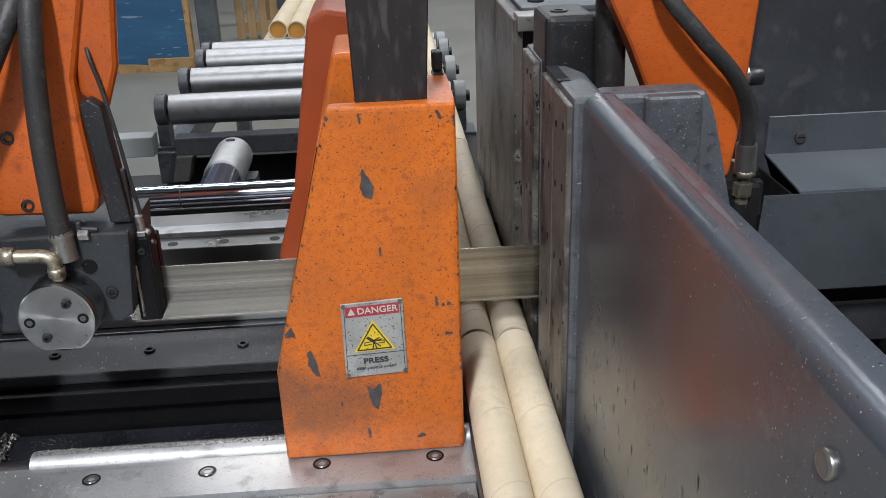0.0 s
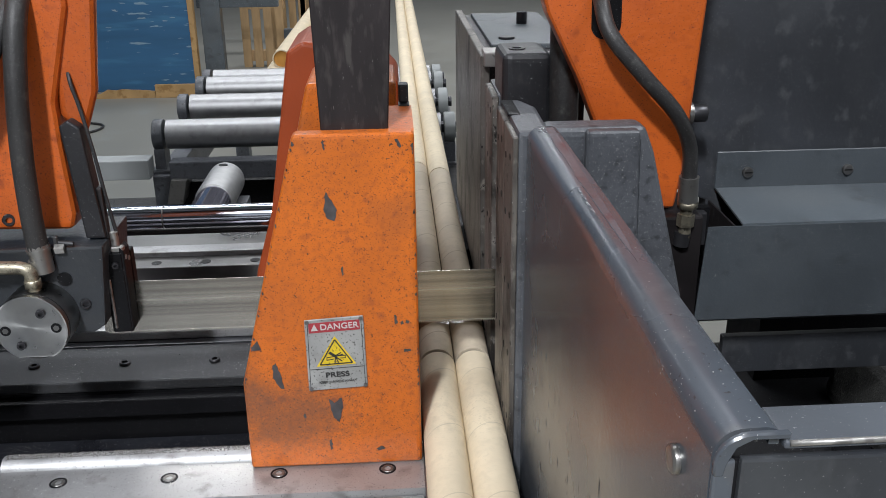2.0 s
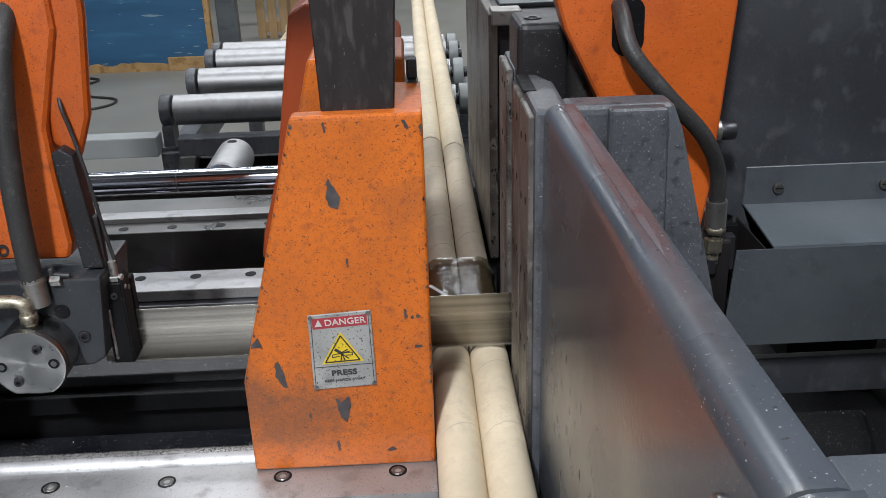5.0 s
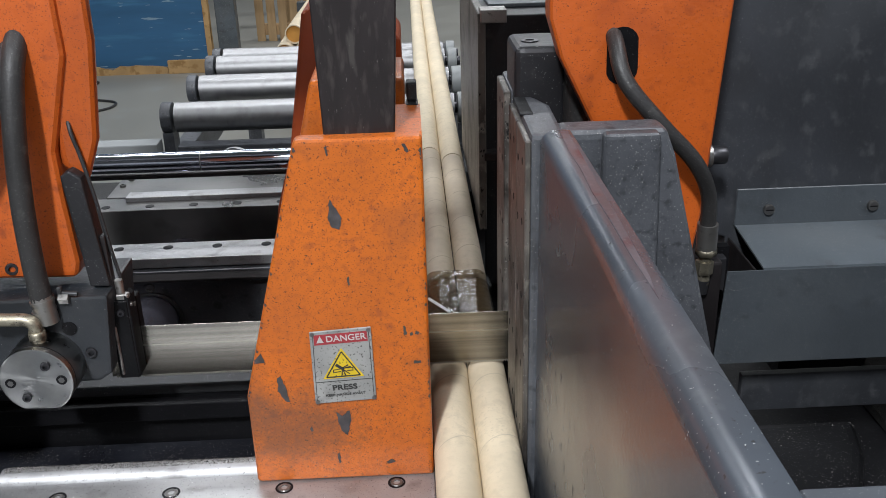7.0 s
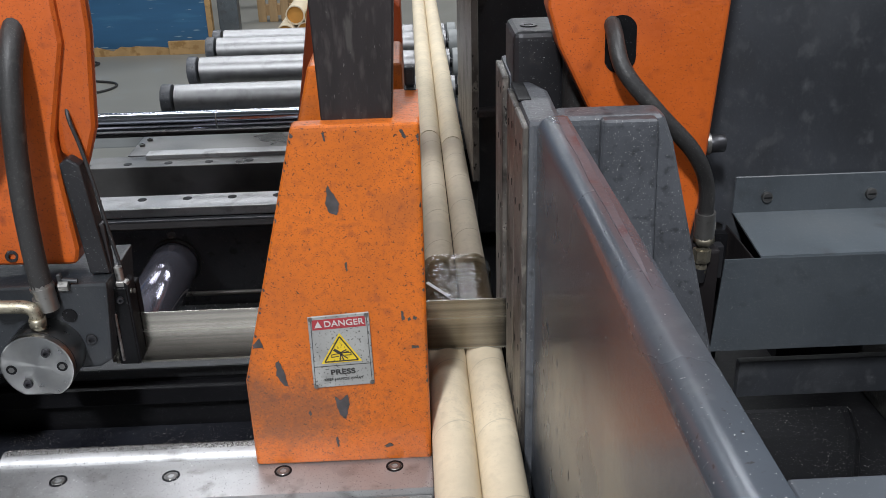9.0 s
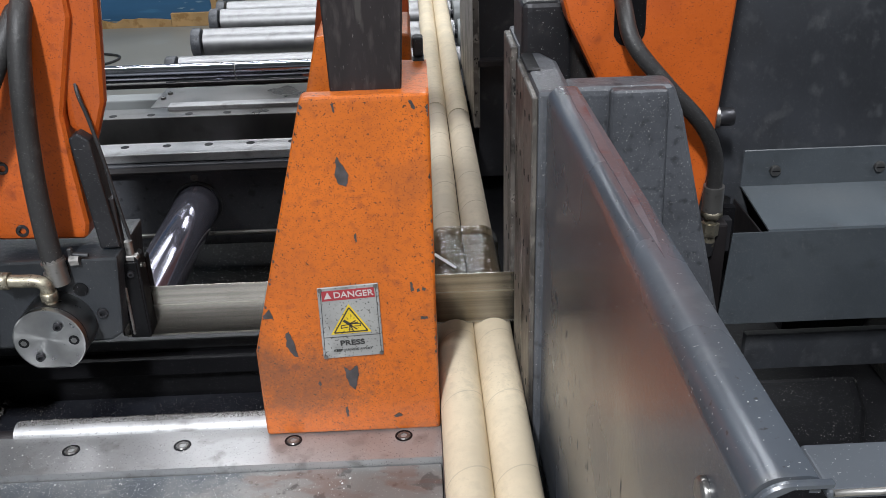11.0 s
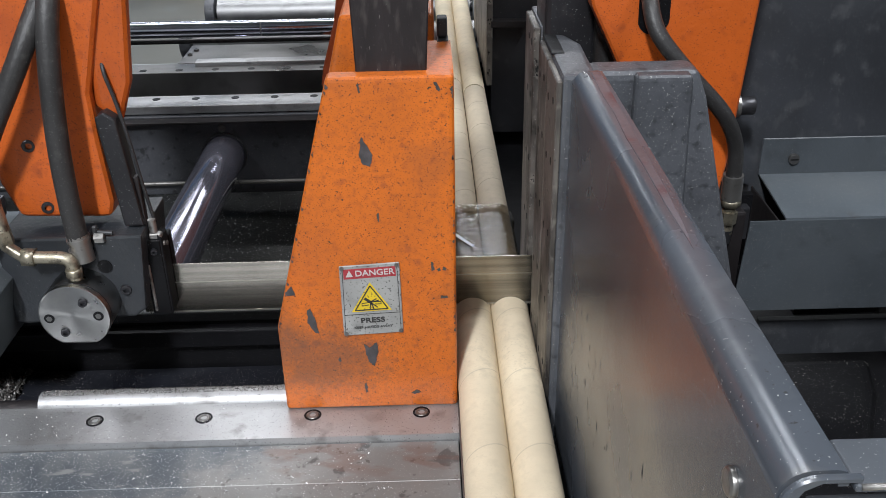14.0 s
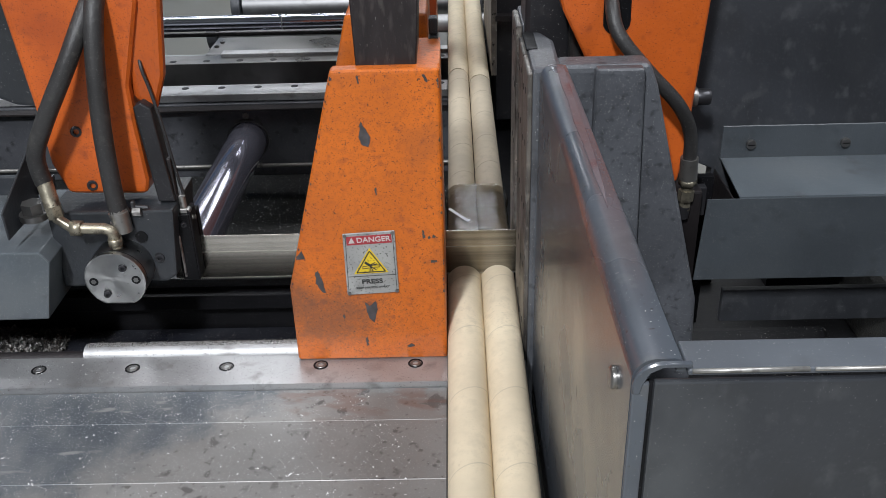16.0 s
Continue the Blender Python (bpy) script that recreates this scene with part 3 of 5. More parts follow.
# small heaps of chips, uncountable
def chip_scatter(name, x0, x1, y0, y1, z, n, size, label, seed, material=None, heap=0.0, clump=0.0):
    rnd = random.Random(seed)
    verts, faces = [], []
    for _ in range(n):
        u, v = rnd.random(), rnd.random()
        x, y = x0 + (x1 - x0) * u, y0 + (y1 - y0) * v
        if clump and rnd.random() > max(0.02, 0.5 + 0.9 * noise.noise((x * 14, y * 22, seed))) ** clump:
            continue
        s = size * (0.4 + rnd.random() ** 2 * 1.6)
        zz = z + heap * math.sin(math.pi * u) * math.sin(math.pi * v) * rnd.random()
        a = rnd.random() * 6.28
        c, d = math.cos(a) * s, math.sin(a) * s
        i = len(verts)
        verts += [(x - c, y - d, zz), (x + c, y + d, zz), (x - d * 0.4, y + c * 0.4, zz + s * 0.9), (x + d * 0.3, y - c * 0.3, zz + s * 0.3)]
        faces += [(i, i + 1, i + 2), (i, i + 3, i + 1), (i, i + 2, i + 3), (i + 1, i + 3, i + 2)]
    me = bpy.data.meshes.new(name)
    me.from_pydata(verts, [], faces)
    me.materials.append(material or M_STEEL)
    return tagged(new(name, me), label, "metal chips", kind="stuff")


chip_scatter("chips", -1.15, -0.12, -0.114, 0.026, -0.0096, 5200, 0.0009, "fine bright steel chips along the slide rail", 3, M_DUST, clump=1.6)
chip_scatter("chips", -1.15, -0.05, -0.45, -0.114, -0.0088, 9000, 0.0010, "fine bright steel chips on the bed plates", 13, M_DUST, clump=1.8)
chip_scatter("chips", -0.66, -0.24, -0.040, 0.026, 0.0004, 900, 0.0007, "fine steel chips on the slide rail", 14, M_DUST, clump=1.5)
chip_scatter("chips", -0.60, 0.0, 0.26, 0.36, 0.0004, 900, 0.0008, "fine chips on the rear slide rail", 15, M_DUST, clump=1.5)
chip_scatter("chips", -1.2, -0.25, 0.064, 0.24, -0.0985, 26000, 0.0008, "fine chips in the oily front trough", 4, M_CHIPS, clump=1.5)
chip_scatter("chips", -1.0, 0.0, 0.40, 1.8, -0.3095, 8000, 0.0016, "fine chips on the floor of the rear well", 5, M_DUST)
for yl, zl, seed in ((0.0405, 0.0107, 6), (0.0445, 0.0109, 7), (0.0485, 0.0099, 16), (0.0520, 0.0081, 17)):
    chip_scatter("chips", -0.545, -0.02, yl - 0.002, yl + 0.002, zl, 2600, 0.0007, "fine chips along the rail lip", seed, M_CHIPS)
chip_scatter("chip_heap", -1.02, -0.66, 0.150, 0.250, -0.098, 5500, 0.004, "grey heap of sawing chips in the trough", 8, M_CHIPS, heap=0.045)
chip_scatter("chips", 0.16, 1.2, -0.58, 0.20, -0.1585, 4000, 0.0010, "fine chips in the dark side pan", 9, M_CHIPS)

# guide rod on which the shuttle runs, and its sleeve
guide = thing("guide_rod", (-0.540, 1.1, -0.119), "thick polished dark chrome guide rod along the well", "guide rod")
part("rod", rod(bm_new(), (-0.540, 0.363, -0.119), (-0.540, 1.65, -0.119), 0.0490, 48), M_ROD, guide)
part("sleeve", soften(rod(bm_new(), (-0.540, 1.44, -0.119), (-0.540, 1.664, -0.119), 0.0535, 40), 0.010, 3), M_ALU, guide, "pale turned end sleeve")
part("oil_hole", rod(bm_new(), (-0.540, 1.630, -0.0680), (-0.540, 1.630, -0.0650), 0.013, 20), M_BLACK, guide)
part("sleeve_foot", soften(box(bm_new(), -0.60, -0.47, 1.56, 1.63, -0.312, -0.16), 0.004), M_CAST, guide)

# side pan under the blade cover
pan = thing("side_pan", (0.7, -0.2, -0.4), "black sheet chip pan beside the fixed jaw", "chip pan")
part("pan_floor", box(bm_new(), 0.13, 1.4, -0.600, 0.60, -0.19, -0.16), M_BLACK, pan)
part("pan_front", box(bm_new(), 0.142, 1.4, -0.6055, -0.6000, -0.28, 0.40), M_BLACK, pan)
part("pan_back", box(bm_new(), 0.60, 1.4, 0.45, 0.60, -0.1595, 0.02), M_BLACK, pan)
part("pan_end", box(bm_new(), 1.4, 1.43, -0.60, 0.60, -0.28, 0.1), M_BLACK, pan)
bm = bm_new()
prism(bm, [(0.70, -0.16), (0.90, -0.16), (0.88, -0.05), (0.73, -0.04)], "y", 0.14, 0.40)
part("chip_brush", soften(bm, 0.02), M_BRUSH, pan, "dark bristle block clogged with chips")

bm = bm_new()
prism(bm, [(0.20, -0.30), (0.40, -0.30), (0.475, -0.16), (0.530, -0.02), (0.575, 0.08), (0.615, 0.16), (0.640, 0.25), (0.20, 0.25)], "z", -0.158, -0.112)
part("chip_slide", soften(bm, 0.018, 3), M_BLACK, pan, "black worn slide littered with fine chips")
chip_scatter("chips", 0.22, 0.56, -0.26, 0.24, -0.1115, 3600, 0.0007, "fine chips on the black slide", 19, M_CHIPS, clump=2.0)
chip_scatter("chips", 0.50, 0.63, 0.02, 0.24, -0.1115, 1300, 0.0009, "chips along the edge of the black slide", 20, M_CHIPS, clump=1.8)


# ---- cardboard tubes ----
def tube(y0, y1, x, z, r, material, label, group, bore=0.82):
    t = thing("cardboard_tube", (x, (y0 + y1) / 2, z), label, "cardboard tube", group)
    part("outer_ply", rod(bm_new(), (x, y0, z), (x, y1, z), r, 48, inner=r * 0.91), material, t)
    part("inner_core", rod(bm_new(), (x, y0 + 0.0006, z), (x, y1 - 0.0006, z), r * 0.908, 40, inner=r * bore), M_CORE, t, "greyer inner core of the tube")
    return t


TX = ((0.0155, 0.0265), (0.0685, 0.0265))
for i, (tx, r) in enumerate(TX):
    tube(-0.78, 0.205, tx, 0.027, r, M_TUBE, "pale tan cardboard tube clamped in front of the blade", "tubes on the saw")
    tube(0.216, 1.196 - 0.055 * i, tx, 0.026, r - 0.0006, M_TUBE_REAR, "tan cardboard tube behind the blade, greyed partly for shade", "tubes on the saw")
    tube(1.200 - 0.055 * i, 5.0, tx, 0.026, r, M_TUBE, "long pale tan cardboard tube on the rollers", "tubes on the saw")


def wrap():
    """Stretch film round both tubes: a loop over two circles, crinkled all over."""
    rnd = random.Random(21)
    bm = bm_new()
    rings = []
    n = 34
    for k in range(n):
        y = 0.296 + 0.184 * k / (n - 1)
        roll = 0.0035 if k > n - 5 else 0.0
        q = 0.0284 + 0.0008 * math.sin(k * 2.1) + roll
        pts = [(TX[0][0] + q * math.cos(a), 0.027 + q * math.sin(a)) for a in (math.radians(90 + 7.5 * j) for j in range(25))]
        pts += [(TX[1][0] + q * math.cos(a), 0.027 + q * math.sin(a)) for a in (math.radians(-90 + 7.5 * j) for j in range(25))]
        mid = [(TX[0][0] + (TX[1][0] - TX[0][0]) * (1 - s), 0.027 + q - 0.0018 * math.sin(math.pi * s)) for s in (0.1, 0.2, 0.3, 0.4, 0.5, 0.6, 0.7, 0.8, 0.9)]
        rings.append([bm.verts.new((x + rnd.uniform(-0.0004, 0.0004), y + rnd.uniform(-0.0018, 0.0018), max(z + rnd.uniform(-0.0005, 0.0013), 0.0006))) for x, z in pts + mid])
    for a, b in zip(rings, rings[1:]):
        for i in range(len(a)):
            f = bm.faces.new((a[i], a[(i + 1) % len(a)], b[(i + 1) % len(a)], b[i]))
            f.smooth = True
    return solid("stretch_wrap", bm, M_WRAP, "shiny rumpled clear stretch film round two tubes", "stretch film")


wrap()
bm = bm_new()
prism(bm, [(-0.010, 0.378), (-0.006, 0.383), (0.026, 0.333), (0.022, 0.328)], "z", 0.0572, 0.0580)
solid("tie_strip", bm, M_TIE, "loose white plastic strip lying across the tubes", "plastic strip")


# ---- front vise: orange moving jaw ----
def vise_casting(bm, y0, y1, top):
    pts = [(-0.228, 0.0), (-0.030, 0.0), (-0.030, top), (-0.147, top), (-0.228, 0.122)]
    return soften(prism(bm, pts, "y", y0, y1), 0.007, 3)


def notched_casting(bm):
    """The front half: full profile with a slot in the top that takes the post."""
    y0, y1, ya = 0.011, 0.146, 0.031
    front = [(-0.228, 0.0), (-0.012, 0.0), (-0.012, 0.431), (-0.147, 0.431), (-0.228, 0.122)]
    back = [(-0.228, 0.0), (-0.012, 0.0), (-0.012, 0.431), (-0.0425, 0.431), (-0.0425, 0.36), (-0.1225, 0.36), (-0.1225, 0.385), (-0.160, 0.385), (-0.228, 0.122)]
    prism(bm, front, "y", y0, ya)
    prism(bm, back, "y", ya, y1)
    bmesh.ops.remove_doubles(bm, verts=bm.verts, dist=0.0001)
    bmesh.ops.recalc_face_normals(bm, faces=bm.faces)
    inside = [f for f in bm.faces if abs(f.calc_center_median().y - ya) < 1e-5 and len(f.verts) == 9]
    bmesh.ops.delete(bm, geom=inside, context="FACES")
    keep = [e for e in bm.edges if len(e.link_faces) == 2 and math.degrees(e.calc_face_angle(0)) > 20 and (e.verts[0].co.y < y0 + 0.001 or e.verts[1].co.y < y0 + 0.001)]
    bmesh.ops.bevel(bm, geom=keep, offset=0.006, segments=3, profile=0.6, affect="EDGES", clamp_overlap=True)
    return bm


def chip(parent, pts, y):
    # ragged outline: each side broken up and nudged about
    rnd = random.Random(round(1e5 * abs(pts[0][0] * 7 + pts[0][1])))
    ragged = []
    for (ax, az), (bx, bz) in zip(pts, pts[1:] + pts[:1]):
        side = math.hypot(bx - ax, bz - az)
        for k in range(4):
            q = k / 4
            d = side * 0.13 * (rnd.random() - 0.5)
            ragged.append((ax + (bx - ax) * q + d * (bz - az) / max(side, 1e-6), az + (bz - az) * q - d * (bx - ax) / max(side, 1e-6)))
    bm = bm_new()
    prism(bm, ragged, "y", y - 0.0006, y)
    return part("paint_chip", bm, M_CHIP, parent, "bare grey patch where paint has flaked off")


def front_vise():
    v = thing("clamping_vise", (-0.12, 0.1, 0.0), "chipped orange cast clamping vise with danger sticker", "vise")
    body = part("jaw_casting", notched_casting(bm_new()), M_ORANGE, v, "orange painted casting, speckled and chipped")
    part("rear_casting", vise_casting(bm_new(), 0.212, 0.345, 0.447), M_ORANGE, v)
    part("post", soften(prism(bm_new(), [(-0.1150, 0.38), (-0.0430, 0.38), (0.0020, 1.25), (-0.1370, 1.25)], "y", 0.030, 0.125), 0.0015, 1), M_POST, v, "tall dark mill-scale steel post")
    bm = bm_new()
    soften(box(bm, -0.0280, -0.0140, 0.140, 0.168, 0.4180, 0.4325), 0.002)
    part("nut", bm, M_RAIL_DULL, v)
    part("nut", soften(box(bm_new(), -0.0275, -0.0150, 0.150, 0.170, 0.4330, 0.4560), 0.003), M_RAIL_DULL, v)
    y = 0.0106
    for c in ([(-0.113, 0.365), (-0.108, 0.356), (-0.102, 0.343), (-0.103, 0.336), (-0.105, 0.330), (-0.113, 0.333), (-0.118, 0.345)],
              [(-0.125, 0.098), (-0.119, 0.092), (-0.110, 0.099), (-0.108, 0.085), (-0.111, 0.077), (-0.113, 0.064), (-0.118, 0.068), (-0.124, 0.082)],
              [(-0.190, 0.147), (-0.186, 0.150), (-0.183, 0.140), (-0.180, 0.128), (-0.178, 0.114), (-0.184, 0.116), (-0.190, 0.130)],
              [(-0.214, 0.172), (-0.206, 0.181), (-0.202, 0.169), (-0.212, 0.168)],
              [(-0.0415, 0.209), (-0.039, 0.209), (-0.037, 0.198), (-0.041, 0.197)],
              [(-0.034, 0.199), (-0.031, 0.201), (-0.030, 0.197), (-0.0335, 0.196)],
              [(-0.027, 0.202), (-0.023, 0.200), (-0.0245, 0.197), (-0.028, 0.198)],
              [(-0.031, 0.163), (-0.023, 0.163), (-0.022, 0.160), (-0.031, 0.159)],
              [(-0.101, 0.272), (-0.0985, 0.274), (-0.098, 0.263), (-0.100, 0.262)],
              [(-0.128, 0.037), (-0.125, 0.040), (-0.124, 0.026), (-0.126, 0.024)],
              [(-0.070, 0.023), (-0.062, 0.027), (-0.058, 0.023), (-0.066, 0.020)],
              [(-0.158, 0.075), (-0.156, 0.079), (-0.154, 0.073), (-0.156, 0.071)],
              [(-0.034, 0.424), (-0.031, 0.424), (-0.0265, 0.415), (-0.029, 0.414)],
              [(-0.115, 0.423), (-0.112, 0.424), (-0.111, 0.415), (-0.113, 0.413)]):
        chip(body, c, y)
    rnd = random.Random(11)
    for k in range(46):
        z = 0.10 + 0.32 * rnd.random()
        x = -0.228 + 0.081 * max(0, (z - 0.122)) / 0.309 + 0.002 if k % 2 else -0.0135
        s = 0.0007 + 0.0016 * rnd.random() ** 2
        w = s * (0.8 + rnd.random())
        sg = 1 if k % 2 else -1
        chip(body, [(x, z), (x + sg * w * 0.5, z - s * 0.3), (x + sg * w, z + s * 0.6), (x + sg * w * 0.5, z + s * (1.2 + rnd.random())), (x, z + s * 2.4)], y)
    # sticker plate, set slightly askew
    st = part("warning_plate", soften(prism(bm_new(), [(-0.1455, 0.108), (-0.0775, 0.1115), (-0.0790, 0.2075), (-0.1455, 0.2035)], "y", 0.0082, 0.0108), 0.0008, 1), M_WHITE, v, "grey danger plate with red band and yellow triangle")
    yy = 0.0082
    def flat(name, pts, m, k):
        bm = bm_new()
        prism(bm, pts, "y", yy - 0.0003 * k, yy - 0.0003 * (k - 1))
        return part(name, bm, m, st)
    flat("red_band", [(-0.1410, 0.1865), (-0.0830, 0.1900), (-0.0835, 0.2030), (-0.1410, 0.1995)], M_RED, 1)
    lettering("lettering", "DANGER", 0.0108, st, (-0.1065, yy - 0.0007, 0.1951), M_LETTER, (math.pi / 2, math.radians(-3.2), 0), 1.0)
    flat("alert_triangle", [(-0.1385, 0.1895), (-0.1305, 0.1900), (-0.1345, 0.1985)], M_LETTER, 2)
    flat("yellow_triangle", [(-0.1345, 0.1415), (-0.0895, 0.1440), (-0.1125, 0.1820)], M_YELLOW, 1)
    def bar(a, b, w, k=3, m=M_INK):
        a, b = Vector(a), Vector(b)
        n = Vector((-(b - a).y, (b - a).x)).normalized() * w / 2
        return flat("ink_line", [tuple(a + n), tuple(b + n), tuple(b - n), tuple(a - n)], m, k)
    T = [(-0.1305, 0.1440), (-0.0935, 0.1460), (-0.1125, 0.1775)]
    for i in range(3):
        bar(T[i], T[(i + 1) % 3], 0.0014)
    # crushed pictogram: two press bars, forearm and fingers
    for a, b, w in (((-0.1225, 0.1535), (-0.1140, 0.1550), 0.0009), ((-0.1230, 0.1500), (-0.1145, 0.1515), 0.0009), ((-0.1225, 0.1497), (-0.1225, 0.1540), 0.0009),
                    ((-0.1085, 0.1558), (-0.1010, 0.1560), 0.0009), ((-0.1080, 0.1525), (-0.1010, 0.1527), 0.0009), ((-0.1012, 0.1522), (-0.1012, 0.1563), 0.0009),
                    ((-0.1195, 0.1605), (-0.1120, 0.1545), 0.0034), ((-0.1125, 0.1560), (-0.1060, 0.1600), 0.0013), ((-0.1120, 0.1550), (-0.1035, 0.1578), 0.0012),
                    ((-0.1120, 0.1540), (-0.1050, 0.1480), 0.0013), ((-0.1122, 0.1540), (-0.1095, 0.1462), 0.0013), ((-0.1128, 0.1540), (-0.1135, 0.1462), 0.0013)):
        bar(a, b, w)
    bar((-0.1430, 0.1375), (-0.0795, 0.1405), 0.0006, 2)
    bar((-0.1432, 0.1115), (-0.1420, 0.2005), 0.0006, 2)
    bar((-0.0800, 0.1145), (-0.0818, 0.2040), 0.0006, 2)
    lettering("lettering", "PRESS", 0.0096, st, (-0.1115, yy - 0.0007, 0.1300), M_INK, (math.pi / 2, math.radians(-3), 0), 1.15, 0.022)
    lettering("lettering", "KEEP HANDS AWAY", 0.0046, st, (-0.1112, yy - 0.0007, 0.1205), M_INK, (math.pi / 2, math.radians(-3), 0), 1.05, 0.0)
    for x, z in ((-0.1425, 0.2010), (-0.0820, 0.2045), (-0.1425, 0.1110), (-0.0800, 0.1142)):
        bm = bm_new()
        rod(bm, (x, yy + 0.001, z), (x, yy - 0.0016, z), 0.0024, 12)
        part("rivet", bm, M_BOLT_ZINC, st)
    # the plate is a little wider than drawn and sits 3 mm higher
    st.scale.x = 1.055
    st.location += Vector((-0.0008, 0, 0.0030))
    return v


vise_ob = front_vise()


# ---- fixed jaw with guard plate ----
def fixed_jaw():
    j = thing("fixed_jaw", (0.16, 0.1, 0.0), "dark grey cast fixed jaw with drilled steel liners", "vise jaw")
    part("jaw_flange", soften(prism(bm_new(), [(0.101, 0.0), (0.136, 0.0), (0.138, 0.12), (0.124, 0.162), (0.101, 0.165)], "z", -0.10, 0.431), 0.005), M_CAST, j, "rough dark cast flange")
    bm = bm_new()
    prism(bm, [(0.132, -0.05), (0.342, -0.05), (0.336, 0.09), (0.258, 0.40), (0.246, 0.431), (0.132, 0.431)], "y", 0.010, 0.052)
    part("jaw_web", soften(bm, 0.010, 3), M_CAST, j, "rough dark cast web, tapering upwards")
    bm = bm_new()
    prism(bm, [(0.177, -0.05), (0.252, -0.05), (0.237, 0.4295), (0.177, 0.4295)], "y", -0.003, 0.016)
    part("web_panel", soften(bm, 0.006, 3), M_CAST, j, "raised panel on the cast web")
    specks(j, "y", -0.0034, (0.184, 0.236), (0.02, 0.41), 130, 0.0007, 42)
    specks(j, "z", 0.4314, (0.104, 0.24), (0.015, 0.048), 120, 0.0006, 43)
    specks(j, "y", -0.0005, (0.103, 0.134), (0.0, 0.42), 160, 0.0006, 44)
    for y0, y1 in ((0.0025, 0.080), (0.0835, 0.162)):
        l = part("jaw_liner", soften(box(bm_new(), 0.0950, 0.102, y0, y1, -0.02, 0.424), 0.0015, 1), M_LINER, j, "scraped steel jaw liner")
        for z in (0.06, 0.15, 0.24, 0.33, 0.40):
            for dy in (0.022, 0.060):
                bm = bm_new()
                rod(bm, (0.0946, y0 + dy, z - dy * 0.2), (0.0960, y0 + dy, z - dy * 0.2), 0.0042, 12)
                part("screw_hole", bm, M_BLACK, l)
    part("key", soften(box(bm_new(), 0.0990, 0.114, 0.080, 0.158, 0.429, 0.4320), 0.001, 1), M_BLACK, j)
    # second half of the jaw behind the blade
    part("rear_flange", soften(box(bm_new(), 0.104, 0.155, 0.226, 0.34, -0.10, 0.424), 0.006), M_CAST, j)
    l = part("jaw_liner", soften(box(bm_new(), 0.0955, 0.1045, 0.224, 0.318, -0.02, 0.422), 0.0015, 1), M_LINER, j)
    for z in (0.06, 0.15, 0.24, 0.33, 0.40):
        for dy in (0.02, 0.05):
            bm = bm_new()
            rod(bm, (0.0951, 0.224 + dy, z), (0.0965, 0.224 + dy, z), 0.0042, 12)
            part("screw_hole", bm, M_BLACK, l)
    b = part("boss", soften(box(bm_new(), 0.107, 0.172, 0.205, 0.305, 0.22, 0.481), 0.012, 4), M_JAW_BLACK, j, "smooth black boss with a tapped hole")
    bm = bm_new()
    rod(bm, (0.130, 0.243, 0.4805), (0.130, 0.243, 0.4825), 0.011, 20, inner=0.006)
    part("tapped_hole", bm, M_BOLT, b)
    bm = bm_new()
    rod(bm, (0.130, 0.243, 0.4800), (0.130, 0.243, 0.4816), 0.0060, 16)
    part("tapped_hole", bm, M_BLACK, b)
    return j


fixed_jaw()


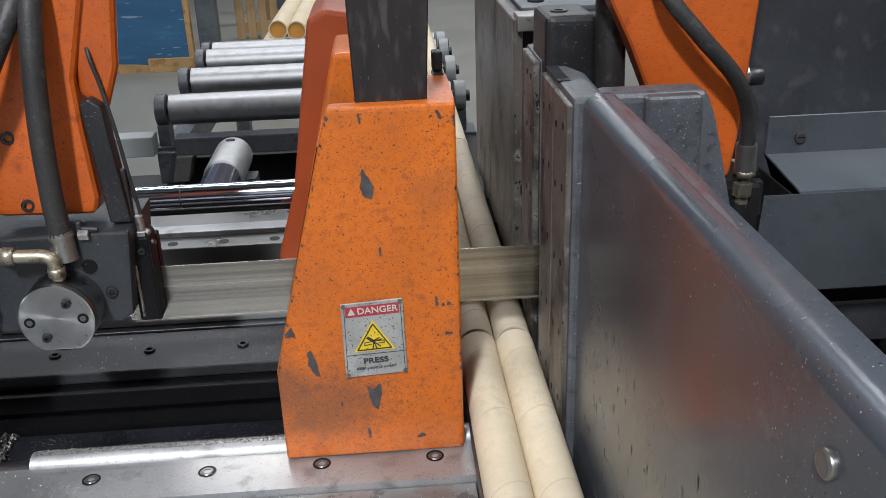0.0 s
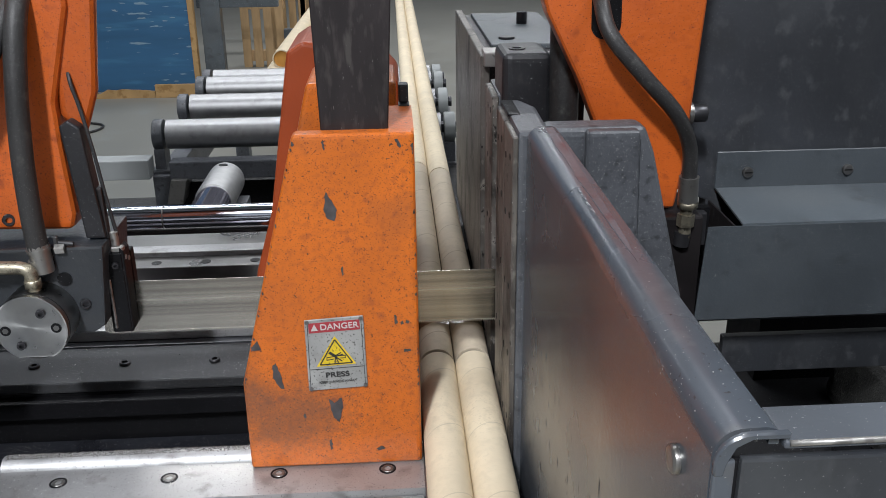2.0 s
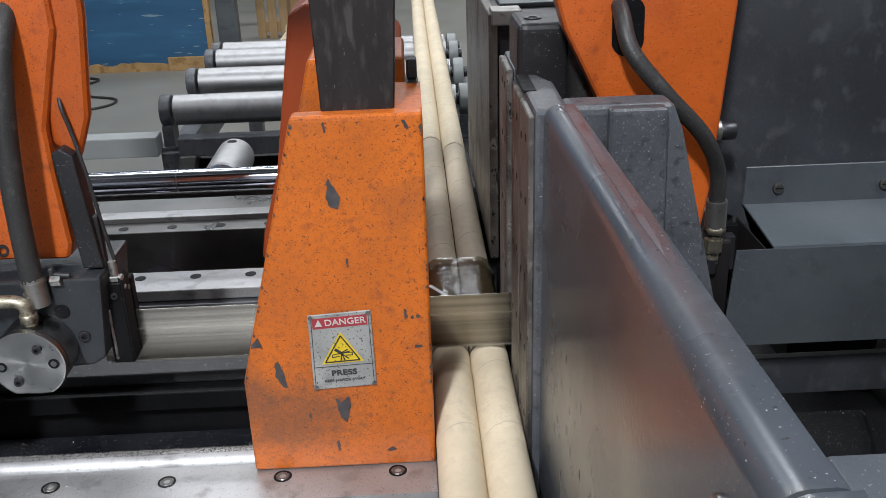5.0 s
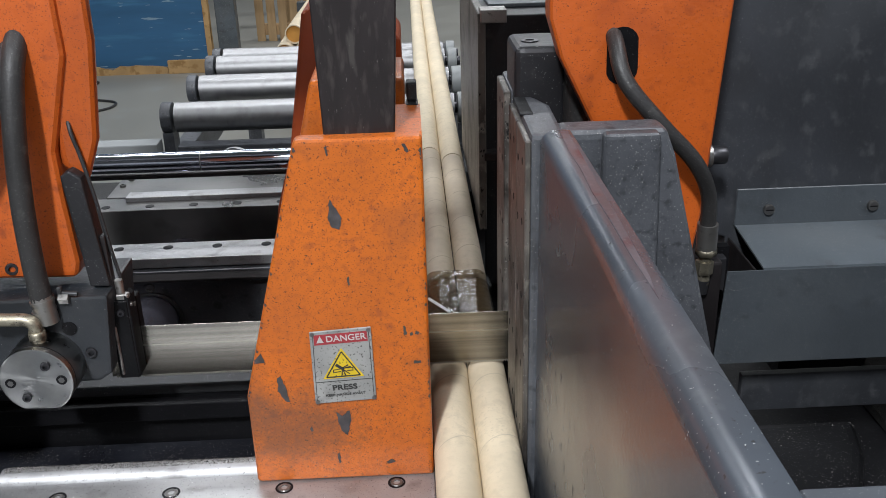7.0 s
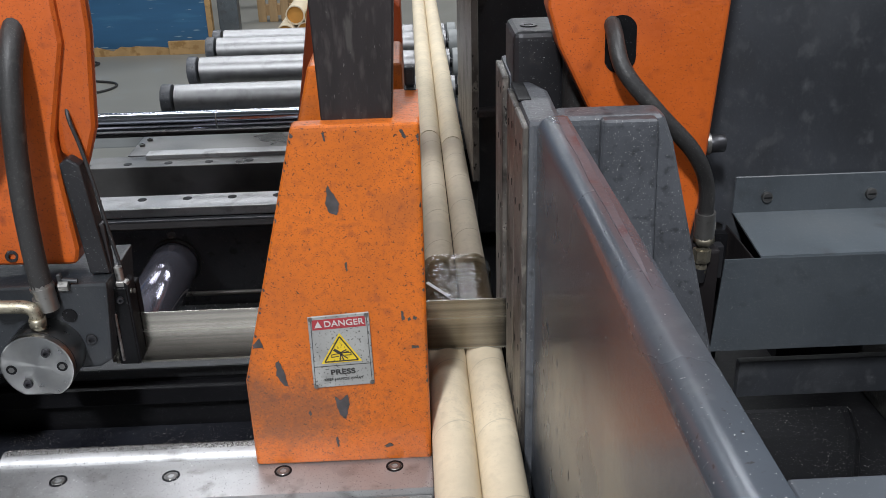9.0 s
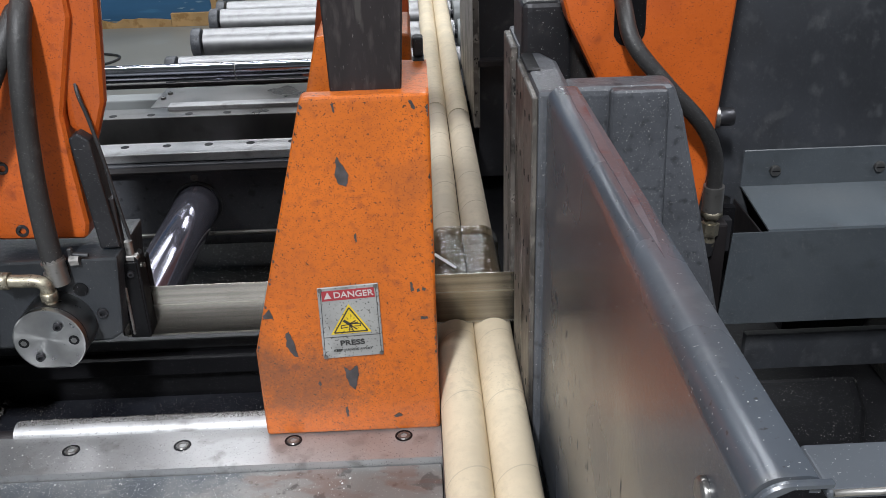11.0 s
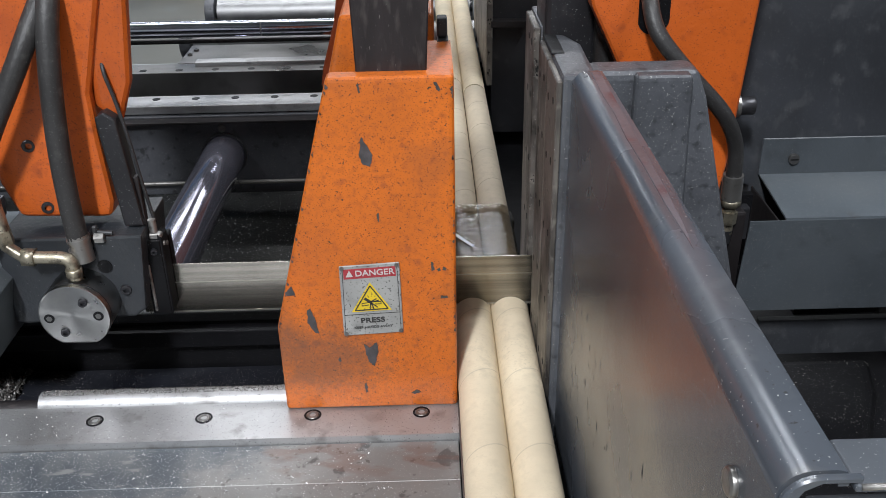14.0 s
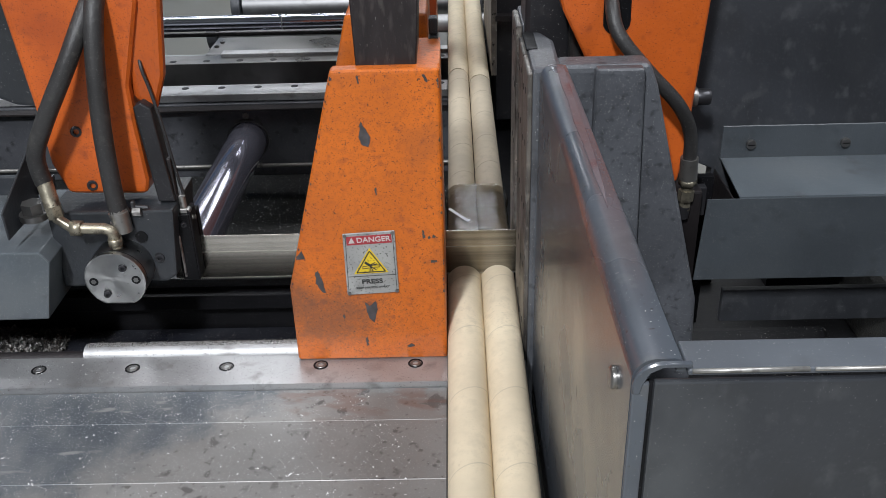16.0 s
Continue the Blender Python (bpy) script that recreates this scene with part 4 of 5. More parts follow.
def guard():
    g = thing("guard_plate", (0.13, -0.35, 0.0), "grey painted sheet guard with worn rounded top edge", "guard")
    # folded sheet: upright face, broad rounded lip turned over to the right
    bm = bm_new()
    prof = [(0.0, -0.06), (0.0, 0.424)]
    prof += [(0.0155 - 0.0155 * math.cos(t), 0.424 + 0.0155 * math.sin(t)) for t in (math.radians(10 * k) for k in range(1, 10))]
    prof += [(0.026, 0.4398), (0.0305, 0.4385), (0.0325, 0.4350), (0.0325, 0.4300), (0.0275, 0.4300), (0.0275, 0.4335), (0.0165, 0.4340), (0.008, 0.4285), (0.0055, 0.420), (0.0055, -0.06)]
    ends = []
    for y, x in ((-0.012, 0.1085), (-0.608, 0.1135)):
        ends.append([bm.verts.new((x + u, y, z)) for u, z in prof])
    m = len(prof)
    for i in range(m):
        f = bm.faces.new((ends[0][i], ends[0][(i + 1) % m], ends[1][(i + 1) % m], ends[1][i]))
        f.smooth = 1 <= i <= 13
    bm.faces.new(ends[0])
    bm.faces.new(ends[1][::-1])
    side = part("side_plate", bm, M_GUARD, g, "glossy grey guard plate, scuffed, mirroring the tubes")
    # short upright scuffs left by stock dragged along the face
    rnd = random.Random(31)
    bm = bm_new()
    for _ in range(70):
        y = -0.06 - 0.36 * rnd.random() ** 1.3
        z = 0.06 + 0.20 * rnd.random()
        x = 0.1085 - (y + 0.012) * 0.0050 / 0.596
        l, w, d = 0.004 + 0.014 * rnd.random() ** 2, 0.0004 + 0.0007 * rnd.random(), rnd.uniform(-0.004, 0.001)
        vs = [bm.verts.new((x - 0.0003, y + a, z + b)) for a, b in ((-w, 0.2 * l), (d * 0.5, -l * 0.5), (w, -0.1 * l), (-d * 0.5, l * 0.5))]
        bm.faces.new(vs)
    tagged(part("scuff_marks", bm, M_SCUFF, side), kind="stuff")
    specks(side, "x", lambda y, z: 0.1085 - (y + 0.012) * 0.0050 / 0.596 - 0.0004, (-0.02, -0.45), (0.02, 0.415), 620, 0.0008, 41, 2.2)
    part("top_edge", soften(prism(bm_new(), [(0.1265, -0.02), (0.1252, -0.09), (0.1268, -0.14), (0.1255, -0.20), (0.1272, -0.26), (0.1278, -0.33), (0.1300, -0.40), (0.1330, -0.36), (0.1345, -0.28), (0.1350, -0.16), (0.1355, -0.02)], "z", 0.4375, 0.4402), 0.0004, 1), M_EDGE, g, "purplish worn upper edge")
    # the side plate turns round the corner; a dark gap parts it from the front sheet
    part("corner_return", soften(box(bm_new(), 0.1138, 0.1245, -0.6120, -0.6085, -0.06, 0.4240), 0.0015, 2), M_GUARD, g)
    bm = bm_new()
    prof = [(0.1138, 0.415)] + [(0.1138 + 0.018 - 0.018 * math.cos(t), 0.4225 + 0.0165 * math.sin(t)) for t in (math.radians(15 * k) for k in range(0, 7))]
    prof += [(0.1500, 0.4390), (0.1500, 0.4350), (0.1320, 0.4350), (0.1245, 0.4310), (0.1205, 0.4225), (0.1190, 0.415)]
    prism(bm, prof, "y", -0.6125, -0.6085)
    for f in bm.faces:
        f.smooth = True
    part("lip_end", soften(bm, 0.0010, 1), M_GUARD, g, "rounded lip folded over the corner")
    f = part("front_plate", soften(box(bm_new(), 0.1275, 1.45, -0.6110, -0.6060, -0.30, 0.4240), 0.002), M_PANEL, g, "dark painted sheet front")
    part("gap", box(bm_new(), 0.1240, 0.1280, -0.6080, -0.6062, -0.30, 0.4230), M_BLACK, g)
    part("front_flange", soften(box(bm_new(), 0.1475, 1.45, -0.6115, -0.579, 0.4285, 0.4335), 0.0022, 3), M_FRONT, g)
    # bright wear along the front edge, broken where paint is left
    rnd = random.Random(17)
    bm = bm_new()
    x = 0.150
    while x < 1.4:
        w = 0.02 + 0.10 * rnd.random()
        rod(bm, (x, -0.6112, 0.4322), (x + w, -0.6112, 0.4322 + 0.0004 * rnd.random()), 0.0010 + 0.0006 * rnd.random(), 8)
        x += w + 0.012 * rnd.random()
    part("bright_edge", bm, M_ZINC, g, "edge worn bright")
    bm = bm_new()
    rod(bm, (0.1165, -0.561, 0.391), (0.1090, -0.561, 0.391), 0.0085, 20)
    bmesh.ops.recalc_face_normals(bm, faces=bm.faces)
    part("screw_head", soften(bm, 0.003, 3), M_ZINC, side)
    return g


guard()


# ---- saw head: blade, guide arms, covers; comes down as one ----
def saw_head():
    h = thing("saw_head", (0, 0.2, 0.1), "band saw head with orange guide arms and running blade", "saw head")
    # band with teeth along its lower edge
    bm = bm_new()
    box(bm, -0.445, 0.36, 0.1843, 0.1858, 0.0585, 0.1335)
    part("saw_band", bm, M_BLADE, h, "wide bright steel saw band, streaked by speed")
    bm = bm_new()
    n = 260
    for k in range(n):
        x = -0.440 + 0.79 * k / n
        a = [bm.verts.new((x + dx, y, z)) for dx, z in ((0, 0.0590), (0.0040, 0.0590), (0.0005, 0.0550)) for y in (0.1841, 0.1860)]
        for f in ((0, 2, 4), (1, 5, 3), (0, 1, 3, 2), (2, 3, 5, 4), (4, 5, 1, 0)):
            bm.faces.new([a[i] for i in f])
    part("teeth", bm, M_TEETH, h, "fine set saw teeth")

    # left guide arm
    pts = [(-0.604, 0.75), (-0.604, 0.508), (-0.592, 0.36), (-0.588, 0.27), (-0.572, 0.222), (-0.455, 0.219), (-0.449, 0.24), (-0.452, 0.33), (-0.452, 0.385), (-0.420, 0.50), (-0.420, 0.75)]
    arm = part("guide_arm", soften(prism(bm_new(), pts, "y", 0.158, 0.205), 0.010, 3), M_ORANGE_ARM, h, "orange cast blade guide arm")
    # set-back flank of the arm
    bm = bm_new()
    prism(bm, [(-0.452, 0.75), (-0.452, 0.365), (-0.425, 0.34), (-0.404, 0.395), (-0.389, 0.512), (-0.384, 0.75)], "y", 0.168, 0.19)
    part("arm_flank", soften(bm, 0.010, 3), M_ORANGE_ARM, h)
    bm = bm_new()
    seg = 20
    hole = [(-0.484 + 0.026 * math.cos(2 * math.pi * k / seg), 0.520 + (0.032 if math.sin(2 * math.pi * k / seg) > 0 else 0) + 0.026 * math.sin(2 * math.pi * k / seg)) for k in range(seg)]
    prism(bm, hole, "y", 0.1585, 0.1615)
    part("slot", bm, M_BLACK, arm)
    for x, z in ((-0.540, 0.321), (-0.534, 0.236)):
        socket_screw(arm, (x, 0.1595, z), "front", 0.0082)
    # guide block, hydraulic cylinder, blade fingers
    blk = part("guide_block", soften(prism(bm_new(), [(-0.600, 0.205), (-0.600, 0.08), (-0.585, 0.078), (-0.440, 0.085), (-0.424, 0.095), (-0.412, 0.207)], "y", 0.130, 0.25), 0.004), M_BLOCK, h, "dark steel guide block, painted darker for shade")
    socket_screw(blk, (-0.445, 0.1295, 0.128), "front", 0.007)
    part("guide_post", soften(prism(bm_new(), [(-0.449, 0.358), (-0.437, 0.365), (-0.424, 0.355), (-0.413, 0.21), (-0.425, 0.21), (-0.438, 0.21)], "y", 0.150, 0.175), 0.003), M_JAW_BLACK, h, "black slide bar of the guide")
    bm = bm_new()
    soften(box(bm, -0.424, -0.412, 0.158, 0.171, 0.205, 0.275), 0.002)
    part("set_bar", bm, M_BLACK_STEEL, h)
    part("coolant_pipe", sweep(bm_new(), [(-0.405, 0.172, 0.205), (-0.410, 0.166, 0.26), (-0.416, 0.1645, 0.32), (-0.424, 0.1640, 0.375), (-0.431, 0.164, 0.41), (-0.436, 0.180, 0.43)], 0.0025, 8), M_RAIL_DULL, h)
    for x0, x1, y0, y1, z0, z1, m in ((-0.424, -0.398, 0.155, 0.1825, 0.072, 0.186, M_BLACK), (-0.409, -0.396, 0.1875, 0.204, 0.072, 0.178, M_BLACK), (-0.4205, -0.4165, 0.1530, 0.1555, 0.078, 0.150, M_ZINC),
                                      (-0.412, -0.396, 0.157, 0.168, 0.186, 0.194, M_ZINC)):
        part("guide_finger", soften(box(bm_new(), x0, x1, y0, y1, z0, z1), 0.0015, 1), m, h)
    socket_screw(blk, (-0.408, 0.1545, 0.170), "front", 0.0045)
    bm = rod(bm_new(), (-0.500, 0.135, 0.116), (-0.500, 0.082, 0.116), 0.0452, 64)
    for v in bm.verts:
        # flat milled on the underside
        v.co.z = max(v.co.z, 0.0765)
    cyl = part("clamp_cylinder", soften(bm, 0.002), M_CAP, h, "bright turned aluminium cylinder cap")
    for a, q, r in ((55, 0.0265, 0.0056), (235, 0.0265, 0.0056)):
        socket_screw(cyl, (-0.500 + q * math.cos(math.radians(a)), 0.0815, 0.116 + q * math.sin(math.radians(a))), "front", r)
    for a in (2, 182):
        x, z = -0.500 + 0.0315 * math.cos(math.radians(a)), 0.116 + 0.0305 * math.sin(math.radians(a))
        part("counterbore", rod(bm_new(), (x, 0.0812, z), (x, 0.0830, z), 0.0066, 20), M_BLACK, cyl)
        part("screw", rod(bm_new(), (x, 0.0808, z), (x, 0.0822, z), 0.0040, 6), M_BOLT_ZINC, cyl)
    part("groove", rod(bm_new(), (-0.500, 0.0905, 0.116), (-0.500, 0.0920, 0.116), 0.0455, 48, inner=0.0447), M_BOLT, cyl)
    part("small_port", rod(bm_new(), (-0.466, 0.1285, 0.163), (-0.466, 0.1310, 0.163), 0.0095, 20), M_BLACK, blk)
    # end plate with its own screws beside the band
    ep = part("end_plate", soften(prism(bm_new(), [(-0.4015, 0.070), (-0.3965, 0.074), (-0.3955, 0.188), (-0.4010, 0.194)], "y", 0.156, 0.183), 0.0010, 1), M_BLACK, h, "thin black end plate of the band guide")
    for y, z in ((0.163, 0.178), (0.175, 0.172)):
        part("screw", rod(bm_new(), (-0.3960, y, z), (-0.3942, y, z), 0.0032, 10), M_ZINC, ep)
    part("lock_stud", rod(bm_new(), (-0.4060, 0.163, 0.194), (-0.4065, 0.163, 0.213), 0.0052, 14), M_ZINC, h)
    part("clip_screw", soften(rod(bm_new(), (-0.466, 0.1300, 0.213), (-0.447, 0.1300, 0.211), 0.0032, 12), 0.001), M_RAIL_DULL, h)
    part("clip_ear", soften(box(bm_new(), -0.472, -0.466, 0.127, 0.135, 0.203, 0.222), 0.0015, 1), M_RAIL_DULL, h)
    # fittings
    part("elbow_fitting", sweep(bm_new(), [(-0.556, 0.105, 0.193), (-0.528, 0.105, 0.191), (-0.507, 0.105, 0.190), (-0.497, 0.105, 0.182), (-0.496, 0.105, 0.160)], 0.0085, 12, 4), M_BRASS, h, "brass elbow fitting")
    bm = bm_new()
    hexagon(bm, (-0.556, 0.105, 0.193), (-0.540, 0.105, 0.192), 0.0118)
    part("fitting_nut", bm, M_BRASS, h)
    bm = bm_new()
    hexagon(bm, (-0.496, 0.105, 0.175), (-0.496, 0.105, 0.164), 0.0112)
    part("fitting_nut", bm, M_BRASS, h)
    bm = bm_new()
    hexagon(bm, (-0.580, 0.115, 0.225), (-0.578, 0.115, 0.206), 0.012)
    rod(bm, (-0.590, 0.128, 0.262), (-0.580, 0.115, 0.222), 0.0115, 16)
    rod(bm, (-0.578, 0.112, 0.206), (-0.555, 0.105, 0.193), 0.0075, 12)
    part("hose_fitting", bm, M_BRASS, h)
    bm = bm_new()
    rod(bm, (-0.489, 0.122, 0.214), (-0.486, 0.120, 0.178), 0.0135, 20)
    rod(bm, (-0.489, 0.122, 0.196), (-0.4885, 0.122, 0.192), 0.0150, 20)
    rod(bm, (-0.489, 0.122, 0.210), (-0.4885, 0.122, 0.206), 0.0150, 20)
    hexagon(bm, (-0.470, 0.128, 0.206), (-0.458, 0.128, 0.206), 0.007)
    part("hose_fitting", bm, M_ZINC, h)
    part("hydraulic_hose", sweep(bm_new(), [(-0.470, 0.22, 0.545), (-0.484, 0.155, 0.500), (-0.515, 0.118, 0.430), (-0.562, 0.112, 0.350), (-0.588, 0.120, 0.300), (-0.590, 0.128, 0.255)], 0.0128), M_RUBBER, h, "thick black rubber hydraulic hose")
    part("hydraulic_hose", sweep(bm_new(), [(-0.470, 0.22, 0.560), (-0.472, 0.150, 0.505), (-0.478, 0.125, 0.430), (-0.485, 0.118, 0.340), (-0.489, 0.120, 0.260), (-0.489, 0.122, 0.200)], 0.0132), M_RUBBER, h, "thick black rubber hydraulic hose")
    bm = bm_new()
    hexagon(bm, (-0.612, 0.120, 0.212), (-0.612, 0.120, 0.228), 0.016)
    rod(bm, (-0.612, 0.120, 0.203), (-0.612, 0.120, 0.212), 0.021, 20)
    part("lock_bolt", bm, M_BOLT_ZINC, h)
    # left blade cover
    bm = bm_new()
    prism(bm, [(-1.25, 0.046), (-0.612, 0.052), (-0.588, 0.150), (-0.600, 0.166), (-1.25, 0.169)], "y", 0.08, 0.30)
    cv = part("blade_cover", soften(bm, 0.003), M_SHEET, h, "dark painted sheet blade cover")
    prism_pts = [(-1.25, 0.20), (-0.615, 0.203), (-0.612, 0.232), (-1.25, 0.238)]
    part("cover_back", soften(prism(bm_new(), prism_pts, "y", 0.20, 0.212), 0.002), M_PANEL, h)
    part("cover_flap", soften(prism(bm_new(), [(0.084, 0.185), (0.084, 0.228), (0.20, 0.275), (0.20, 0.185)], "x", -0.642, -0.639), 0.001, 1), M_PANEL, h)
    part("arm_bracket", soften(prism(bm_new(), [(-0.75, 0.75), (-0.75, 0.40), (-0.70, 0.372), (-0.64, 0.345), (-0.595, 0.340), (-0.595, 0.75)], "y", 0.206, 0.26), 0.006), M_BLOCK, h)

    # right guide arm, hose and covers: shrunk to 0.89 towards the camera to fit its view
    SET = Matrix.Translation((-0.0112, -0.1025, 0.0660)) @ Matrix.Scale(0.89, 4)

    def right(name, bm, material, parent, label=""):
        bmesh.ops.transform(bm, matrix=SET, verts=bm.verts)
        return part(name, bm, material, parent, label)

    pts = [(0.155, 0.80), (0.165, 0.52), (0.180, 0.470), (0.225, 0.380), (0.300, 0.20), (0.345, 0.192), (0.372, 0.192), (0.380, 0.25), (0.397, 0.53), (0.410, 0.80)]
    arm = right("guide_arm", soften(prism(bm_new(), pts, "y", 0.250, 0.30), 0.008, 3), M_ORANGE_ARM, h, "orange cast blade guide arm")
    bm = bm_new()
    hole = [(0.258 + 0.0205 * math.cos(2 * math.pi * k / seg), (0.489 if math.sin(2 * math.pi * k / seg) > 0 else 0.456) + 0.0205 * math.sin(2 * math.pi * k / seg)) for k in range(seg)]
    prism(bm, hole, "y", 0.2485, 0.252)
    right("slot", bm, M_BLACK, arm)
    bm = bm_new()
    rod(bm, (0.385, 0.29, 0.322), (0.398, 0.29, 0.322), 0.016, 20)
    right("washer", bm, M_ZINC, arm)
    right("side_bolt", soften(rod(bm_new(), (0.398, 0.29, 0.322), (0.420, 0.29, 0.322), 0.013, 20), 0.003), M_BOLT, arm)
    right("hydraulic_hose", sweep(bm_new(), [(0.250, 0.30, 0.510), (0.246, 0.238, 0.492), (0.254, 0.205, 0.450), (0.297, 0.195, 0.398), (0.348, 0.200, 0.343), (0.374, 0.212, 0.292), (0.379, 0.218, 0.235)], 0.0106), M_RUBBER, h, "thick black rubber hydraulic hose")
    bm = bm_new()
    rod(bm, (0.3785, 0.217, 0.250), (0.380, 0.219, 0.214), 0.0140, 20)
    right("hose_fitting", bm, M_ZINC, h)
    bm = bm_new()
    hexagon(bm, (0.380, 0.219, 0.214), (0.3805, 0.219, 0.204), 0.0145)
    right("fitting_nut", bm, M_BRASS, h)
    bm = bm_new()
    hexagon(bm, (0.380, 0.220, 0.194), (0.3795, 0.220, 0.176), 0.0125)
    rod(bm, (0.380, 0.220, 0.204), (0.380, 0.220, 0.160), 0.0085, 16)
    right("fitting_nut", bm, M_BRASS, h)
    bm = bm_new()
    rod(bm, (0.378, 0.222, 0.166), (0.376, 0.222, 0.146), 0.0115, 16)
    right("elbow_fitting", bm, M_BOLT, h)
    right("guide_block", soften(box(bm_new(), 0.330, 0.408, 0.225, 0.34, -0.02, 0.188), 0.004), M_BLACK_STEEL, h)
    right("bracket", soften(box(bm_new(), 0.400, 0.420, 0.245, 0.262, 0.135, 0.185), 0.002), M_BOLT, h)
    right("hydraulic_hose", sweep(bm_new(), [(0.230, 0.345, 0.64), (0.224, 0.345, 0.52), (0.2215, 0.345, 0.43), (0.224, 0.345, 0.28)], 0.0215), M_RUBBER, h)
    right("lock_stud", rod(bm_new(), (0.250, 0.335, 0.352), (0.268, 0.335, 0.352), 0.014, 6), M_ZINC, h)
    # right blade cover: flanged back, shelf and front
    bm = bm_new()
    box(bm, 0.472, 1.0, 0.370, 0.373, 0.180, 0.240)
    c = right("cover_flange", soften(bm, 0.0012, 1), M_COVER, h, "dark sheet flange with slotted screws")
    for x in (0.522, 0.682, 0.842):
        bm = bm_new()
        rod(bm, (x, 0.3705, 0.207), (x, 0.3635, 0.207), 0.0085, 18)
        o = right("pan_screw", soften(bm, 0.002, 2), M_BOLT_ZINC, c)
        right("screw_slot", box(bm_new(), x - 0.006, x + 0.006, 0.3628, 0.3640, 0.2062, 0.2078), M_BLACK, c)
    bm = bm_new()
    prism(bm, [(0.474, 0.372), (1.0, 0.372), (1.0, 0.250), (0.476, 0.250)], "z", 0.1620, 0.1650)
    # shelf slopes slightly to the front
    for v in bm.verts:
        v.co.z += 0.017 * (v.co.y - 0.25) / 0.122
    right("cover_shelf", bm, M_SHEET, h, "dusty dark sheet shelf")
    bm = bm_new()
    prism(bm, [(0.424, 0.162), (1.0, 0.162), (1.0, 0.012), (0.416, 0.012)], "y", 0.2475, 0.2500)
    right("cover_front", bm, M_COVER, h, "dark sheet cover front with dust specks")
    bm = bm_new()
    prism(bm, [(0.2475, 0.0125), (0.2500, 0.0125), (0.285, -0.006), (0.283, -0.008)], "x", 0.416, 1.0)
    specks(h, "y", 0.2470, (0.43, 0.86), (0.02, 0.158), 420, 0.0007, 45, 1.0, SET)
    specks(h, "z", lambda x, y: 0.1654 + 0.017 * (y - 0.25) / 0.122, (0.54, 0.90), (0.255, 0.368), 900, 0.0008, 46, 0.8, SET)
    specks(h, "y", 0.3696, (0.48, 0.86), (0.184, 0.237), 90, 0.0006, 47, 1.0, SET)
    specks(h, "y", 0.3755, (0.43, 0.90), (0.24, 0.66), 260, 0.0006, 48, 1.0, SET)
    right("cover_lip", bm, M_COVER, h)
    part("cover_lower", soften(box(bm_new(), 0.432, 0.90, 0.192, 0.206, -0.049, 0.010), 0.002), M_PANEL, h)
    # added black box that keeps the gap at the cover's left end dark
    right("cover_inner", box(bm_new(), 0.412, 0.46, 0.345, 0.36, -0.14, 0.158), M_BLACK, h)
    right("cover_side", soften(prism(bm_new(), [(0.375, 0.160), (0.250, 0.160), (0.250, 0.02), (0.375, 0.02)], "x", 0.466, 0.469), 0.0008, 1), M_BLACK_STEEL, h)
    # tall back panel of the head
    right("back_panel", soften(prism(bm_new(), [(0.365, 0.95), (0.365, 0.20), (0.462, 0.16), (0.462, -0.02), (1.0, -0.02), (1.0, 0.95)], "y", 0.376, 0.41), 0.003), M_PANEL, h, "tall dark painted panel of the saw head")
    right("side_panel", soften(box(bm_new(), 1.002, 1.04, 0.20, 0.41, -0.10, 0.95), 0.003), M_LIGHT_GREY, h)
    # beam above the view, added to carry the arms and block lamp light
    part("bridge", soften(box(bm_new(), -0.90, 0.90, 0.165, 0.41, 0.76, 1.05), 0.01), M_SHEET, h, "dark unseen beam that holds both arms and shades the bed")
    return h


head = saw_head()


